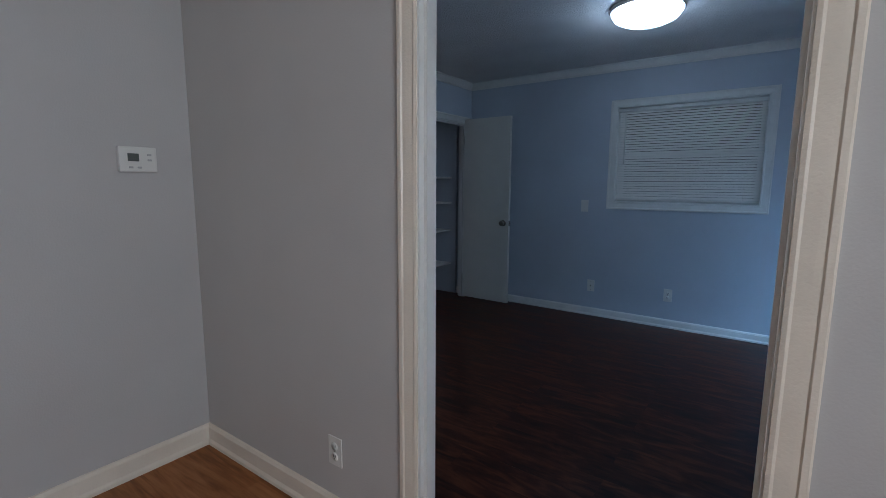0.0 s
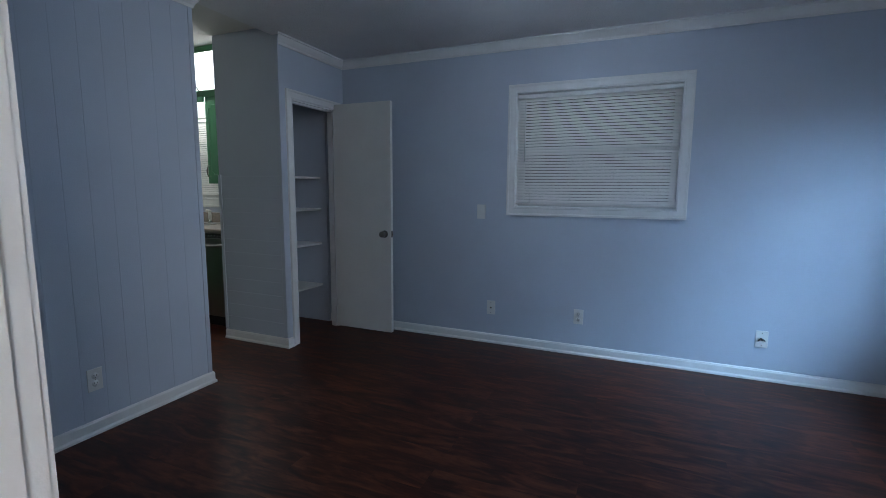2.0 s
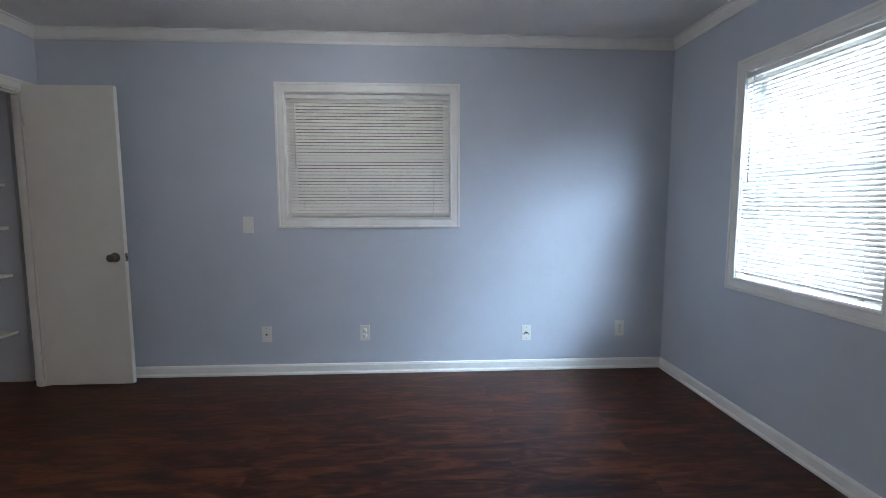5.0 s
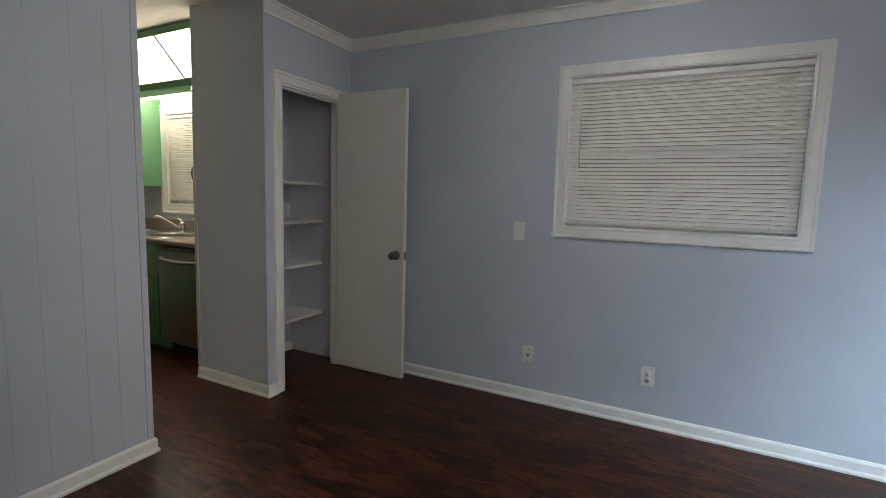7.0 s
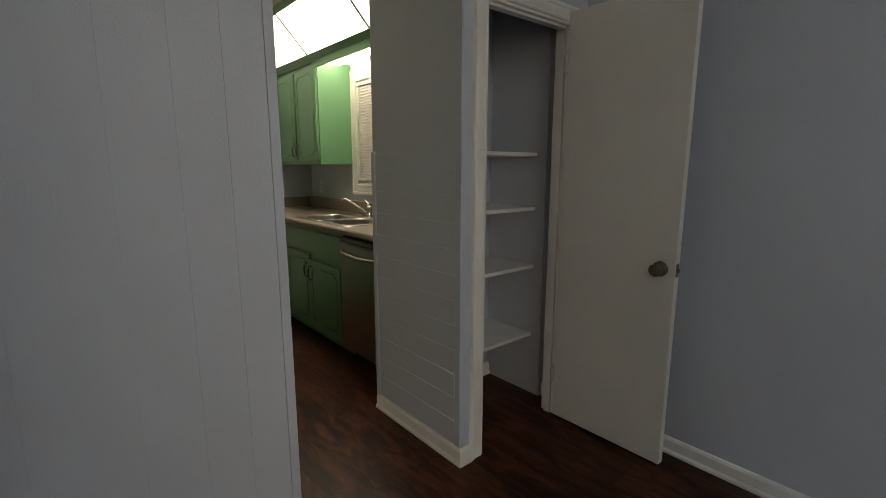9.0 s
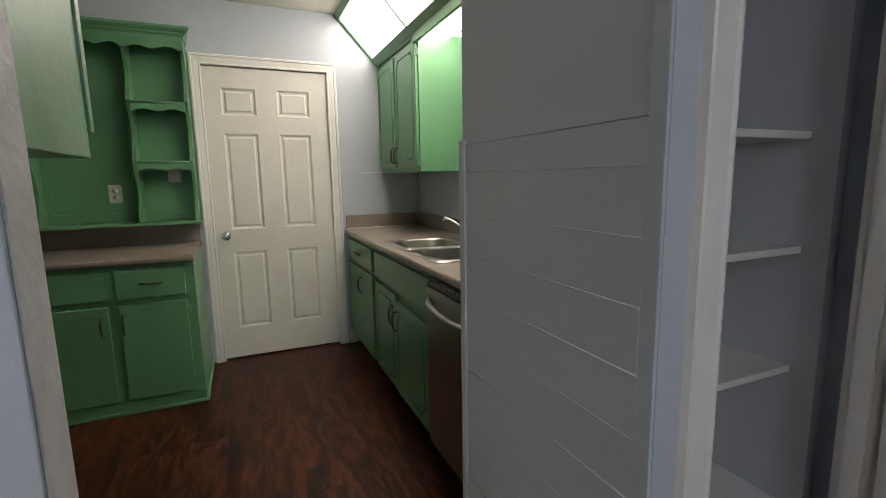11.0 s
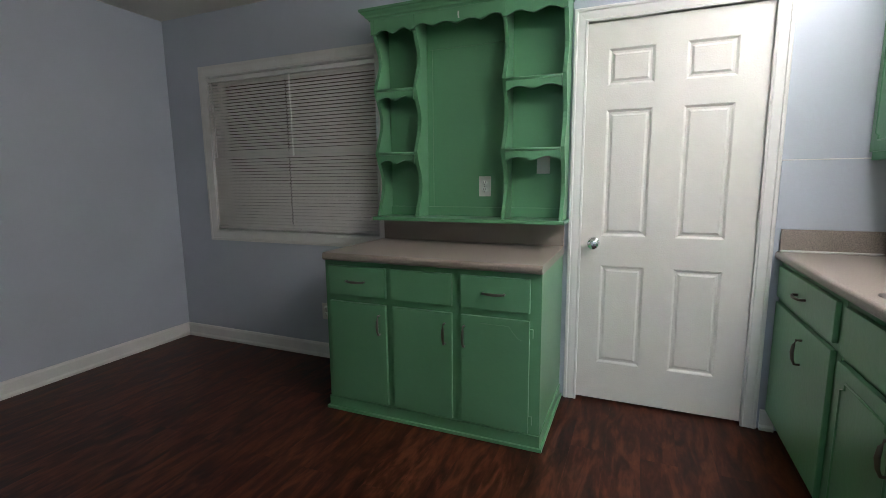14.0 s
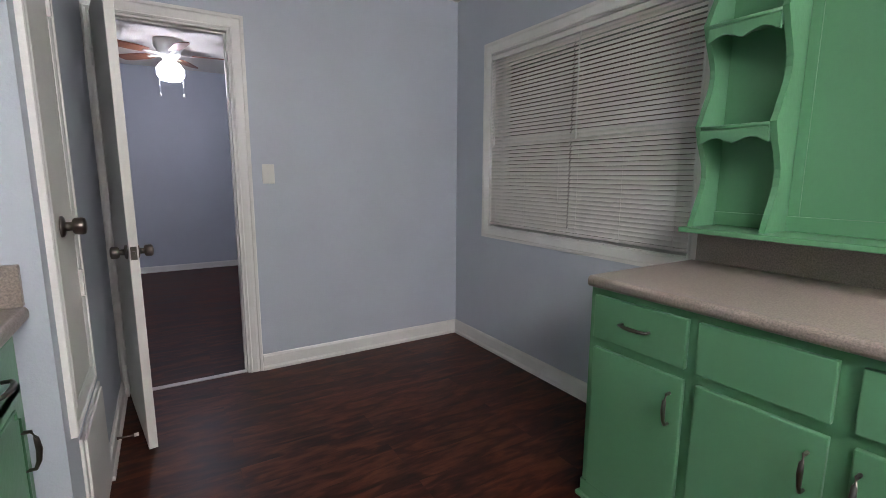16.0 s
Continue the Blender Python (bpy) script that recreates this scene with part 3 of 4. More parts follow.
plate("wall_outlet", pose(-3.70, -3.0, 0.38, 0, 0, SOUTH), "white outlet on the bedroom wall", "outlet", "outlet")
t = thing("thermostat", pose(-1.08, 1.80, 1.381, 0, 0, 90), "white wall thermostat with a small grey display", "thermostat")
box(t, "body", -0.072, 0.072, -0.028, -0.001, -0.052, 0.052, PLATE, 0.007)
box(t, "display", -0.040, 0.002, -0.0295, -0.027, -0.008, 0.024, SCREEN, 0.001)
for x, z in ((0.042, 0.020), (0.042, -0.002), (-0.030, -0.033), (0.002, -0.033)):
    box(t, "button", x - 0.008, x + 0.008, -0.0305, -0.027, z - 0.004, z + 0.004, mat("grey_button", (0.45, 0.45, 0.43), 0.5, bump=0), 0.001)

# ---- doors ----


def knob(parent, x, z, y, out, material, r=0.027):
    """A round door knob with its rose; out: the way it stands off the door."""
    p = [(0.032, 0), (0.032, 0.005), (0.026, 0.009), (0.0135, 0.011), (0.0125, 0.026), (r * 0.80, 0.029), (r * 0.93, 0.034), (r * 0.97, 0.052), (r * 0.86, 0.058), (0.012, 0.061), (0.0, 0.0615)]
    return lathe(parent, "knob", [(a, y + out * b) for a, b in p], material, "y", (x, 0, z))


def panel_door(m, w, h, label):
    """A six-panel door; local x across, y into the wall, hinge side at x = w."""
    t = thing("panel_door", m, label, "door")
    xs = sorted({0, w, *[s for a in ((0.106, 0.325), (0.462, 0.680)) for s in a]})
    zs = [0, 0.215, 0.765, 0.925, 1.580, 1.700, 1.880, h]
    bm = bmesh.new()
    grid = [[bm.verts.new((x, 0, z)) for z in zs] for x in xs]
    panels = []
    for i in range(len(xs) - 1):
        for j in range(len(zs) - 1):
            f = bm.faces.new((grid[i][j], grid[i + 1][j], grid[i + 1][j + 1], grid[i][j + 1]))
            if i in (1, 3) and j in (1, 3, 5):
                panels.append(f)
    bmesh.ops.recalc_face_normals(bm, faces=bm.faces[:])
    if bm.faces[:][0].normal.y > 0:
        bmesh.ops.reverse_faces(bm, faces=bm.faces[:])
    bmesh.ops.inset_individual(bm, faces=panels, thickness=0.006, depth=-0.002)
    bmesh.ops.inset_individual(bm, faces=panels, thickness=0.012, depth=-0.008)
    bmesh.ops.inset_individual(bm, faces=panels, thickness=0.014, depth=0.0)
    bmesh.ops.inset_individual(bm, faces=panels, thickness=0.014, depth=0.007)
    me = bpy.data.meshes.new("leaf")
    edge = [e for e in bm.edges if e.is_boundary]
    r = bmesh.ops.extrude_edge_only(bm, edges=edge)
    vs = [v for v in r["geom"] if isinstance(v, bmesh.types.BMVert)]
    for v in vs:
        v.co.y += 0.035
    bmesh.ops.contextual_create(bm, geom=[e for e in bm.edges if e.is_boundary])
    bm.to_mesh(me)
    bm.free()
    me.materials.append(DOORW)
    new("leaf", me).parent = t
    knob(t, 0.068, 0.885, 0, -1, CHROME, 0.031)
    for z in (0.22, 1.02, 1.75):
        box(t, "hinge", w - 0.002, w + 0.010, -0.010, 0.004, z - 0.045, z + 0.045, WHITE, 0.002)
    return t


panel_door(pose(WW - 0.012, 3.912, 0.014, 0, 0, WEST), 0.808, 2.012, "closed white six-panel door with a chrome knob")


def flush_door(m, w, h, label, latch_z, knobs):
    """A plain slab; local x from the hinge to the latch edge, y through its thickness."""
    t = thing("flush_door", m, label, "door")
    box(t, "leaf", 0, w, 0, 0.035, 0, h, DOORW, 0.002)
    for out in knobs:
        knob(t, w - 0.06, latch_z, 0 if out < 0 else 0.035, out, NICKEL)
    box(t, "latch_plate", w - 0.001, w + 0.0015, 0.006, 0.029, latch_z - 0.028, latch_z + 0.028, NICKEL, 0.0006)
    box(t, "latch", w, w + 0.010, 0.012, 0.023, latch_z - 0.008, latch_z + 0.008, NICKEL, 0.002)
    for z in (0.22, h - 0.22):
        tube(t, "hinge", [(-0.004, -0.004, z - 0.04), (-0.004, -0.004, z + 0.04)], 0.006, WHITE, 8)
    return t


flush_door(pose(-1.715, 5.296, 0.014, 0, 0, 0), 0.562, 1.965, "open plain white closet door with a metal knob", 0.862, (-1,))
flush_door(pose(-2.622, 0.835, 0.012, 0, 0, 98.5), 0.665, 2.005, "open plain white bedroom door with metal knobs", 0.885, (-1, 1))

# ---- closet shelves and cladding ----
for i, z in enumerate((1.345, 1.058, 0.738, 0.345)):
    s = box(None, "closet_shelf", -2.295, -1.962, 4.725, WN - 0.004, z, z + 0.019, WHITE, 0.002)
    tagged(s, "white painted board shelf across the pantry closet", "shelf", "closet shelves")
    box(s, "cleat", -2.295, -1.975, WN - 0.018, WN - 0.002, z - 0.04, z - 0.001, PAINT, 0.001)

# ---- ceiling lamp of the room ----
t = thing("ceiling_lamp", pose(0.37, 4.15, RC), "lit white glass dome lamp on the ceiling", "ceiling lamp")
lathe(t, "base", [(0.0, -0.001), (0.22, -0.001), (0.222, -0.014), (0.215, -0.022)], WHITE)
lathe(t, "dome", [(0.210, -0.022), (0.205, -0.040), (0.185, -0.066), (0.14, -0.088), (0.07, -0.100), (0.0, -0.104)], DOME)
lathe(t, "finial", [(0.008, -0.103), (0.010, -0.112), (0.0, -0.120)], CHROME, seg=12)
t.children[1].visible_shadow = False

# ---- the light box over the sink ----
A, B = Vector((0, 4.80, H)), Vector((0, 5.10, 2.115))
t = thing("light_box", pose(0, 0, 0), "green-framed slanted light box with glowing white panels", "light fixture")
X0, X1 = WW + 0.002, -2.387
d = (B - A).normalized()
nrm = Vector((0, d.z, -d.y))


def slanted(parent, name, x0, x1, s0, s1, n0, n1, material, bev=0.0):
    """A box in the slanted plane: s runs down the slope, n stands off it."""
    bm = bmesh.new()
    v = [bm.verts.new(Vector((x, 0, 0)) + A + d * s + nrm * n) for x in (x0, x1) for s in (s0, s1) for n in (n0, n1)]
    for f in ((0, 1, 3, 2), (4, 6, 7, 5), (0, 4, 5, 1), (2, 3, 7, 6), (0, 2, 6, 4), (1, 5, 7, 3)):
        bm.faces.new([v[i] for i in f])
    return finish(bm, name, parent, material, False, bev)


L = (B - A).length
slanted(t, "top_rail", X0, X1, 0.004, 0.05, -0.01, 0.012, GREEN, 0.002)
slanted(t, "bottom_rail", X0, X1, L - 0.055, L + 0.01, -0.01, 0.014, GREEN, 0.002)
slanted(t, "end_rail", X0, X0 + 0.022, 0.05, L - 0.045, -0.01, 0.010, GREEN, 0.002)
cuts = [X0 + 0.022, -3.98, -3.05, X1]
for i, (a, b) in enumerate(zip(cuts, cuts[1:])):
    slanted(t, "diffuser_panel", a + 0.004, b - 0.004, 0.05, L - 0.045, -0.006, -0.002, (DIMDIFF, DIFFUSER, DIMDIFF)[i])
for x in cuts[1:-1]:
    slanted(t, "divider", x - 0.009, x + 0.009, 0.05, L - 0.045, -0.006, 0.006, mat("grey_divider", (0.2, 0.22, 0.2), 0.5, bump=0), 0.001)
box(t, "valance", -3.944, -3.036, 5.088, 5.108, 2.055, 2.118, GREEN, 0.002)
box(t, "lower_diffuser", -3.93, -3.05, 5.125, KN - 0.10, 2.098, 2.104, DIFFUSER)
box(t, "lower_frame", -3.943, -3.037, 5.109, KN - 0.094, 2.106, 2.118, WHITE, 0.002)

# ---- green kitchen cabinets ----


def pull(parent, p, q, off, material=NICKEL):
    """A bow handle from p to q that stands off by the vector off."""
    p, q, off = Vector(p), Vector(q), Vector(off)
    pts = [p, p + off * 0.7, p.lerp(q, 0.2) + off, p.lerp(q, 0.5) + off * 1.12, p.lerp(q, 0.8) + off, q + off * 0.7, q]
    return tube(parent, "handle", pts, [0.005, 0.005, 0.006, 0.0075, 0.006, 0.005, 0.005], material, 8)


def routed(parent, x0, x1, z0, z1, y, c=0.03, arched=False):
    """A raised moulded outline with cut corners on a cabinet door."""
    pts = [(x0 + c, z0), (x1 - c, z0), (x1 - c, z0 + c * 0.6), (x1, z0 + c), (x1, z1 - c), (x1 - c, z1 - c * 0.6), (x1 - c, z1), (x0 + c, z1), (x0 + c, z1 - c * 0.6), (x0, z1 - c), (x0, z0 + c), (x0 + c, z0 + c * 0.6)]
    pts = [(x, y, z) for x, z in pts]
    return tube(parent, "moulding", pts + pts[:2], 0.0042, GREEN, 6)


def leaf(parent, name, x0, x1, z0, z1, y, hx=None, hz=None, horizontal=False, rout=0.0):
    """A door or drawer front, its face at y, with a handle."""
    f = box(parent, name, x0, x1, y, y + 0.019, z0, z1, GREEN, 0.004)
    if rout:
        routed(f, x0 + rout, x1 - rout, z0 + rout, z1 - rout, y - 0.001)
    if hx is not None:
        if horizontal:
            pull(f, (hx - 0.05, y, hz), (hx + 0.05, y, hz), (0, -0.026, 0))
        else:
            pull(f, (hx, y, hz - 0.05), (hx, y, hz + 0.05), (0, -0.026, 0))
    return f


def hinge_pair(parent, x, y, z0, z1):
    for z in (z0 + 0.06, z1 - 0.06):
        box(parent, "hinge", x - 0.008, x + 0.008, y + 0.008, y + 0.021, z - 0.022, z + 0.022, GREEN, 0.003)


def counter(parent, x0, x1, y0, y1, z, hole=None, name="countertop"):
    """A rounded laminate top, with a cut-out."""
    bm = bmesh.new()
    r, n = 0.016, 5
    prof = [(y1, z), (y1, z - 0.040)] + [(y0 + r - r * math.cos(a), z - 0.040 + r - r * math.sin(a)) for a in (math.pi / 2 * (1 - k / n) for k in range(n + 1))]
    prof += [(y0 + r - r * math.cos(a), z - r + r * math.sin(a)) for a in (math.pi / 2 * k / n for k in range(n + 1))]
    spans = [(x0, x1, None)] if not hole else [(x0, hole[0], None), (hole[1], x1, None), (hole[0], hole[1], hole[2]), (hole[0], hole[1], "back")]
    for a, b, cut in spans:
        if cut == "back":
            fill_box(bm, a, b, hole[3], y1, z - 0.040, z)
            continue
        pr = prof if cut is None else [(min(y, cut), zz) for y, zz in prof]
        lo = [bm.verts.new((a, y, zz)) for y, zz in pr]
        hi = [bm.verts.new((b, y, zz)) for y, zz in pr]
        bm.faces.new(lo)
        bm.faces.new(hi[::-1])
        for i in range(len(pr)):
            j = (i + 1) % len(pr)
            bm.faces.new((lo[i], hi[i], hi[j], lo[j]))
    return finish(bm, name, parent, COUNTER)


# hutch: local x along the wall (world y), local y into the wall, origin at the wall
HY = 3.26
t = thing("drawer_cabinet", pose(WW, HY, 0, 0, 0, WEST), "green painted base cabinet with three drawers and a beige counter", "cabinet")
F = -0.605
x0, x1 = 2.672 - HY, 3.822 - HY
box(t, "body", x0, x1, F, -0.003, 0.07, 0.835, GREEN, 0.002)
box(t, "plinth", x0 - 0.004, x1 + 0.004, F - 0.006, -0.003, 0.0, 0.072, GREEN, 0.003)
prism(t, "shoe_moulding", [(x0 - 0.016, F - 0.018), (x1 + 0.016, F - 0.018), (x1 + 0.016, -0.003), (x1 + 0.005, -0.003), (x1 + 0.005, F - 0.007), (x0 - 0.005, F - 0.007), (x0 - 0.005, -0.003), (x0 - 0.016, -0.003)], "z", 0.0, 0.016, GREEN, 0.003)
for i, (a, b) in enumerate(((2.702, 3.042), (3.074, 3.400), (3.443, 3.773))):
    a, b = a - HY, b - HY
    leaf(t, "drawer", a, b, 0.652, 0.808, F - 0.019, (a + b) / 2 if i != 1 else None, 0.732, True)
    hx = (b - 0.035, b - 0.035, a + 0.022)[i]
    f = leaf(t, "door", a + 0.004, b, 0.082, 0.618, F - 0.019, hx, 0.515)
    ln = F - 0.0195
    if i == 2:
        tube(f, "groove", [(a + 0.10, ln, 0.585), (a + 0.235, ln, 0.585), (a + 0.25, ln, 0.565), (a + 0.275, ln, 0.535), (a + 0.295, ln, 0.525)], 0.0016, GREEN, 6)
hinge_pair(t, 3.780 - HY, F - 0.019, 0.082, 0.618)
counter(t, 2.680 - HY, 3.828 - HY, F - 0.035, -0.003, 0.875)
box(t, "backsplash", x0 + 0.03, x1 + 0.004, -0.022, -0.003, 0.876, 1.004, COUNTER, 0.002)

t = thing("hutch_shelf_unit", pose(WW, HY, 0, 0, 0, WEST), "green painted wall hutch with scalloped open shelves", "shelf unit")
u0, u1 = 2.742 - HY, 3.838 - HY
box(t, "back_panel", u0, u1, -0.014, -0.003, 1.03, 2.17, GREEN)
box(t, "bottom_board", u0 - 0.014, u1 + 0.014, -0.205, -0.003, 1.010, 1.030, GREEN, 0.004)
box(t, "ledge_strip", u0 + 0.02, u1 - 0.02, -0.026, -0.0145, 1.031, 1.085, GREEN, 0.003)
levels = [1.031, 1.405, 1.762, 2.085]


def column(parent, x, w):
    """An upright board whose front edge waves in and out between the shelves."""
    pts = [(-0.0145, 1.031)]
    out = []
    for z0, z1 in zip(levels, levels[1:]):
        for k in range(11):
            s = k / 12
            deep = 0.163 - 0.060 * math.sin(math.pi * min(1, s * 1.15)) ** 1.4 + 0.012 * math.sin(2 * math.pi * s)
            if s < 0.06:
                deep = 0.172
            out.append((-deep, z0 + (z1 - z0) * s))
    pts = [(-0.0145, 1.031)] + out + [(-0.168, 2.085), (-0.168, 2.15), (-0.0145, 2.15)]
    return prism(parent, "upright", pts, "y", x - w / 2, x + w / 2, GREEN)


cols = (u0 + 0.011, 3.006 - HY, 3.520 - HY, u1 - 0.011)
for x in cols:
    column(t, x, 0.020)


def apron(parent, xa, xb, ztop, zlow, waves, y0, y1):
    """A board with a scalloped lower edge."""
    pts = [(xa, ztop), (xb, ztop)]
    n = 28
    for k in range(n + 1):
        s = k / n
        pts.append((xb + (xa - xb) * s, zlow + 0.026 * (0.5 - 0.5 * math.cos(2 * math.pi * waves * s)) ** 0.65 * (0.62 + 0.38 * abs(2 * s - 1))))
    return prism(parent, "scalloped_apron", pts, "x", y0, y1, GREEN)


for xa, xb in ((cols[0], cols[1]), (cols[2], cols[3])):
    for z in levels[1:3]:
        box(t, "shelf", xa + 0.011, xb - 0.011, -0.158, -0.0145, z - 0.016, z, GREEN, 0.002)
        apron(t, xa + 0.011, xb - 0.011, z - 0.0165, z - 0.066, 2.0, -0.172, -0.159)
        tube(t, "shelf_bead", [(xa + 0.011, -0.166, z - 0.008), (xb - 0.011, -0.166, z - 0.008)], 0.008, GREEN, 8)
    apron(t, xa + 0.011, xb - 0.011, 2.15, 2.058, 2.0, -0.184, -0.169)
apron(t, cols[1] - 0.0105, cols[2] + 0.0105, 2.15, 2.062, 4.0, -0.184, -0.169)
for x in cols:
    box(t, "stile", x - 0.011, x + 0.011, -0.186, -0.1685, 2.06, 2.15, GREEN, 0.002)
box(t, "back_rail", cols[1] + 0.0105, cols[2] - 0.0105, -0.022, -0.0145, 1.985, 2.15, GREEN, 0.002)
for x in (cols[1] + 0.028, cols[2] - 0.028):
    box(t, "back_stile", x - 0.017, x + 0.017, -0.022, -0.0145, 1.086, 1.9845, GREEN, 0.002)
CR = [(-0.003, 2.138), (-0.187, 2.138), (-0.190, 2.146), (-0.199, 2.150), (-0.203, 2.160), (-0.217, 2.170), (-0.220, 2.176), (-0.226, 2.178), (-0.226, 2.192), (-0.003, 2.192)]
bm = bmesh.new()
lo = [bm.verts.new((u0 - 0.012 - max(0, -y - 0.186), y, z)) for y, z in CR]
hi = [bm.verts.new((u1 + 0.006 + max(0, -y - 0.186), y, z)) for y, z in CR]
bm.faces.new(lo)
bm.faces.new(hi[::-1])
for i in range(len(CR)):
    j = (i + 1) % len(CR)
    bm.faces.new((lo[i], hi[i], hi[j], lo[j]))
finish(bm, "crown", t, GREEN)
plate("wall_outlet", pose(WW + 0.0145, 3.372, 1.205, 0, 0, WEST), "white duplex outlet inside the green hutch", "outlet", "outlet", "kitchen outlets")
plate("light_switch", pose(WW + 0.0145, 3.705, 1.330, 0, 0, WEST), "green-painted blank plate inside the hutch", "wall plate", "blank")

# sink run: local coordinates are the world's
FY = 4.832
t = thing("corner_base_cabinet", pose(0, 0, 0), "green base cabinet with one drawer and one door", "cabinet", "sink wall base cabinets")
box(t, "body", -4.765, -4.012, FY, KN - 0.003, 0.10, 0.86, GREEN, 0.002)
box(t, "toe_kick", -4.765, -4.012, FY + 0.07, KN - 0.01, 0.0, 0.10, GREEN)
leaf(t, "drawer", -4.735, -4.05, 0.69, 0.835, FY - 0.019, -4.39, 0.765, True)
leaf(t, "door", -4.735, -4.05, 0.115, 0.665, FY - 0.019, -4.33, 0.555)
t = thing("sink_base_cabinet", pose(0, 0, 0), "green sink cabinet with two doors, one slightly ajar", "cabinet", "sink wall base cabinets")
box(t, "body", -4.009, -3.057, FY, KN - 0.003, 0.10, 0.72, GREEN, 0.002)
box(t, "face_rail", -4.009, -3.057, FY, FY + 0.018, 0.722, 0.86, GREEN, 0.001)
box(t, "toe_kick", -4.009, -3.057, FY + 0.07, KN - 0.01, 0.0, 0.10, GREEN)
leaf(t, "false_front", -3.985, -3.080, 0.675, 0.835, FY - 0.017)
leaf(t, "door", -3.985, -3.565, 0.115, 0.655, FY - 0.019, -3.60, 0.535, rout=0.05)
f = leaf(t, "door", -3.555, -3.080, 0.115, 0.622, FY - 0.026, -3.515, 0.525, rout=0.05)
hinge_pair(t, -3.075, FY - 0.019, 0.115, 0.622)

t = thing("kitchen_counter", pose(0, 0, 0), "beige speckled laminate counter with a backsplash", "counter")
counter(t, -4.766, -2.388, 4.800, KN - 0.003, 0.90, (-3.885, -3.075, 4.858, 5.325))
box(t, "backsplash", -4.766, -2.388, KN - 0.024, KN - 0.003, 0.901, 1.005, COUNTER, 0.003)
box(t, "side_splash", -4.766, -4.746, 4.812, KN - 0.0245, 0.901, 1.003, COUNTER, 0.003)
tube(t, "caulk_bead", [(-4.743, 4.812, 0.903), (-4.743, KN - 0.03, 0.903), (-4.743, KN - 0.03, 1.006)], 0.0065, WHITE, 6)

t = thing("kitchen_sink", pose(0, 0, 0), "stainless steel double-bowl sink set in the counter", "sink")


def bowl(parent, name, xa, xb, ya, yb, ox0, ox1, oy0, oy1):
    """A rounded basin with its share of the rim."""
    bm = bmesh.new()
    n, cx, cy = 48, (xa + xb) / 2, (ya + yb) / 2

    def ring(hw, hd, z, p):
        r = []
        for k in range(n):
            a = 2 * math.pi * (k + 0.5) / n
            c, s = math.cos(a), math.sin(a)
            q = (abs(c) ** p + abs(s) ** p) ** (-1 / p)
            r.append(bm.verts.new((cx + hw * q * c, cy + hd * q * s, z)))
        return r

    def rim(z, g):
        r = []
        for k in range(n):
            a = 2 * math.pi * (k + 0.5) / n
            c, s = math.cos(a), math.sin(a)
            w = (ox1 + g - cx if c > 0 else cx - ox0 + g) / max(abs(c), 1e-6)
            h = (oy1 + g - cy if s > 0 else cy - oy0 + g) / max(abs(s), 1e-6)
            q = min(w, h)
            r.append(bm.verts.new((cx + q * c, cy + q * s, z)))
        return r

    hw, hd = (xb - xa) / 2, (yb - ya) / 2
    rings = [rim(0.9015, 0.0), rim(0.908, -0.004), ring(hw + 0.008, hd + 0.008, 0.908, 3.8), ring(hw + 0.002, hd + 0.002, 0.9055, 3.8), ring(hw - 0.003, hd - 0.003, 0.895, 3.8), ring(hw - 0.018, hd - 0.018, 0.76, 3.8), ring(hw - 0.05, hd - 0.05, 0.74, 3.4), ring(0.05, 0.05, 0.735, 2)]
    for a, b in zip(rings, rings[1:]):
        for k in range(n):
            bm.faces.new((a[k], a[(k + 1) % n], b[(k + 1) % n], b[k]))
    bm.faces.new(rings[-1])
    return finish(bm, name, parent, SINKM, True)


bowl(t, "left_bowl", -3.858, -3.512, 4.900, 5.215, -3.895, -3.482, 4.846, 5.335)
bowl(t, "right_bowl", -3.452, -3.104, 4.900, 5.215, -3.482, -3.065, 4.846, 5.335)
for x in (-3.685, -3.279):
    lathe(t, "drain", [(0.0, 0.7365), (0.03, 0.7365), (0.042, 0.742), (0.044, 0.739)], CHROME, at=(x, 5.055, 0))

t = thing("sink_faucet", pose(-3.45, 5.268, 0.9055) @ Matrix.Diagonal((1, 1, 0.86, 1)), "chrome single-lever kitchen faucet with a long spout", "faucet")
prism(t, "deck_plate", [(0.125 * math.cos(a), 0.028 * math.sin(a)) for a in (2 * math.pi * k / 28 for k in range(28))], "z", 0.0, 0.012, CHROME, 0.003)
lathe(t, "body", [(0.027, 0.010), (0.023, 0.03), (0.021, 0.075), (0.024, 0.082), (0.021, 0.098), (0.010, 0.108), (0.0, 0.109)], CHROME)
tube(t, "spout", [(0.0, -0.005, 0.045), (-0.03, -0.035, 0.065), (-0.078, -0.09, 0.125), (-0.112, -0.132, 0.163), (-0.129, -0.150, 0.168), (-0.137, -0.158, 0.152)], [0.010, 0.0095, 0.0085, 0.0078, 0.0085, 0.009], CHROME, 12)
tube(t, "lever", [(0.0, 0.0, 0.100), (-0.02, 0.0, 0.125), (-0.055, 0.0, 0.150), (-0.085, 0.0, 0.160)], [0.010, 0.008, 0.006, 0.007], CHROME, 10)
t = thing("sink_sprayer", pose(-3.24, 5.268, 0.908), "white hand sprayer in its holder beside the faucet", "sprayer")
lathe(t, "holder", [(0.024, 0.0), (0.024, 0.006), (0.016, 0.014), (0.016, 0.022)], CHROME)
lathe(t, "stem", [(0.012, 0.020), (0.016, 0.05), (0.015, 0.10), (0.013, 0.115)], PLATE)
tube(t, "spray_head", [(0.014, 0.0, 0.112), (-0.01, 0.0, 0.120), (-0.045, -0.004, 0.122)], [0.013, 0.014, 0.012], PLATE, 10)

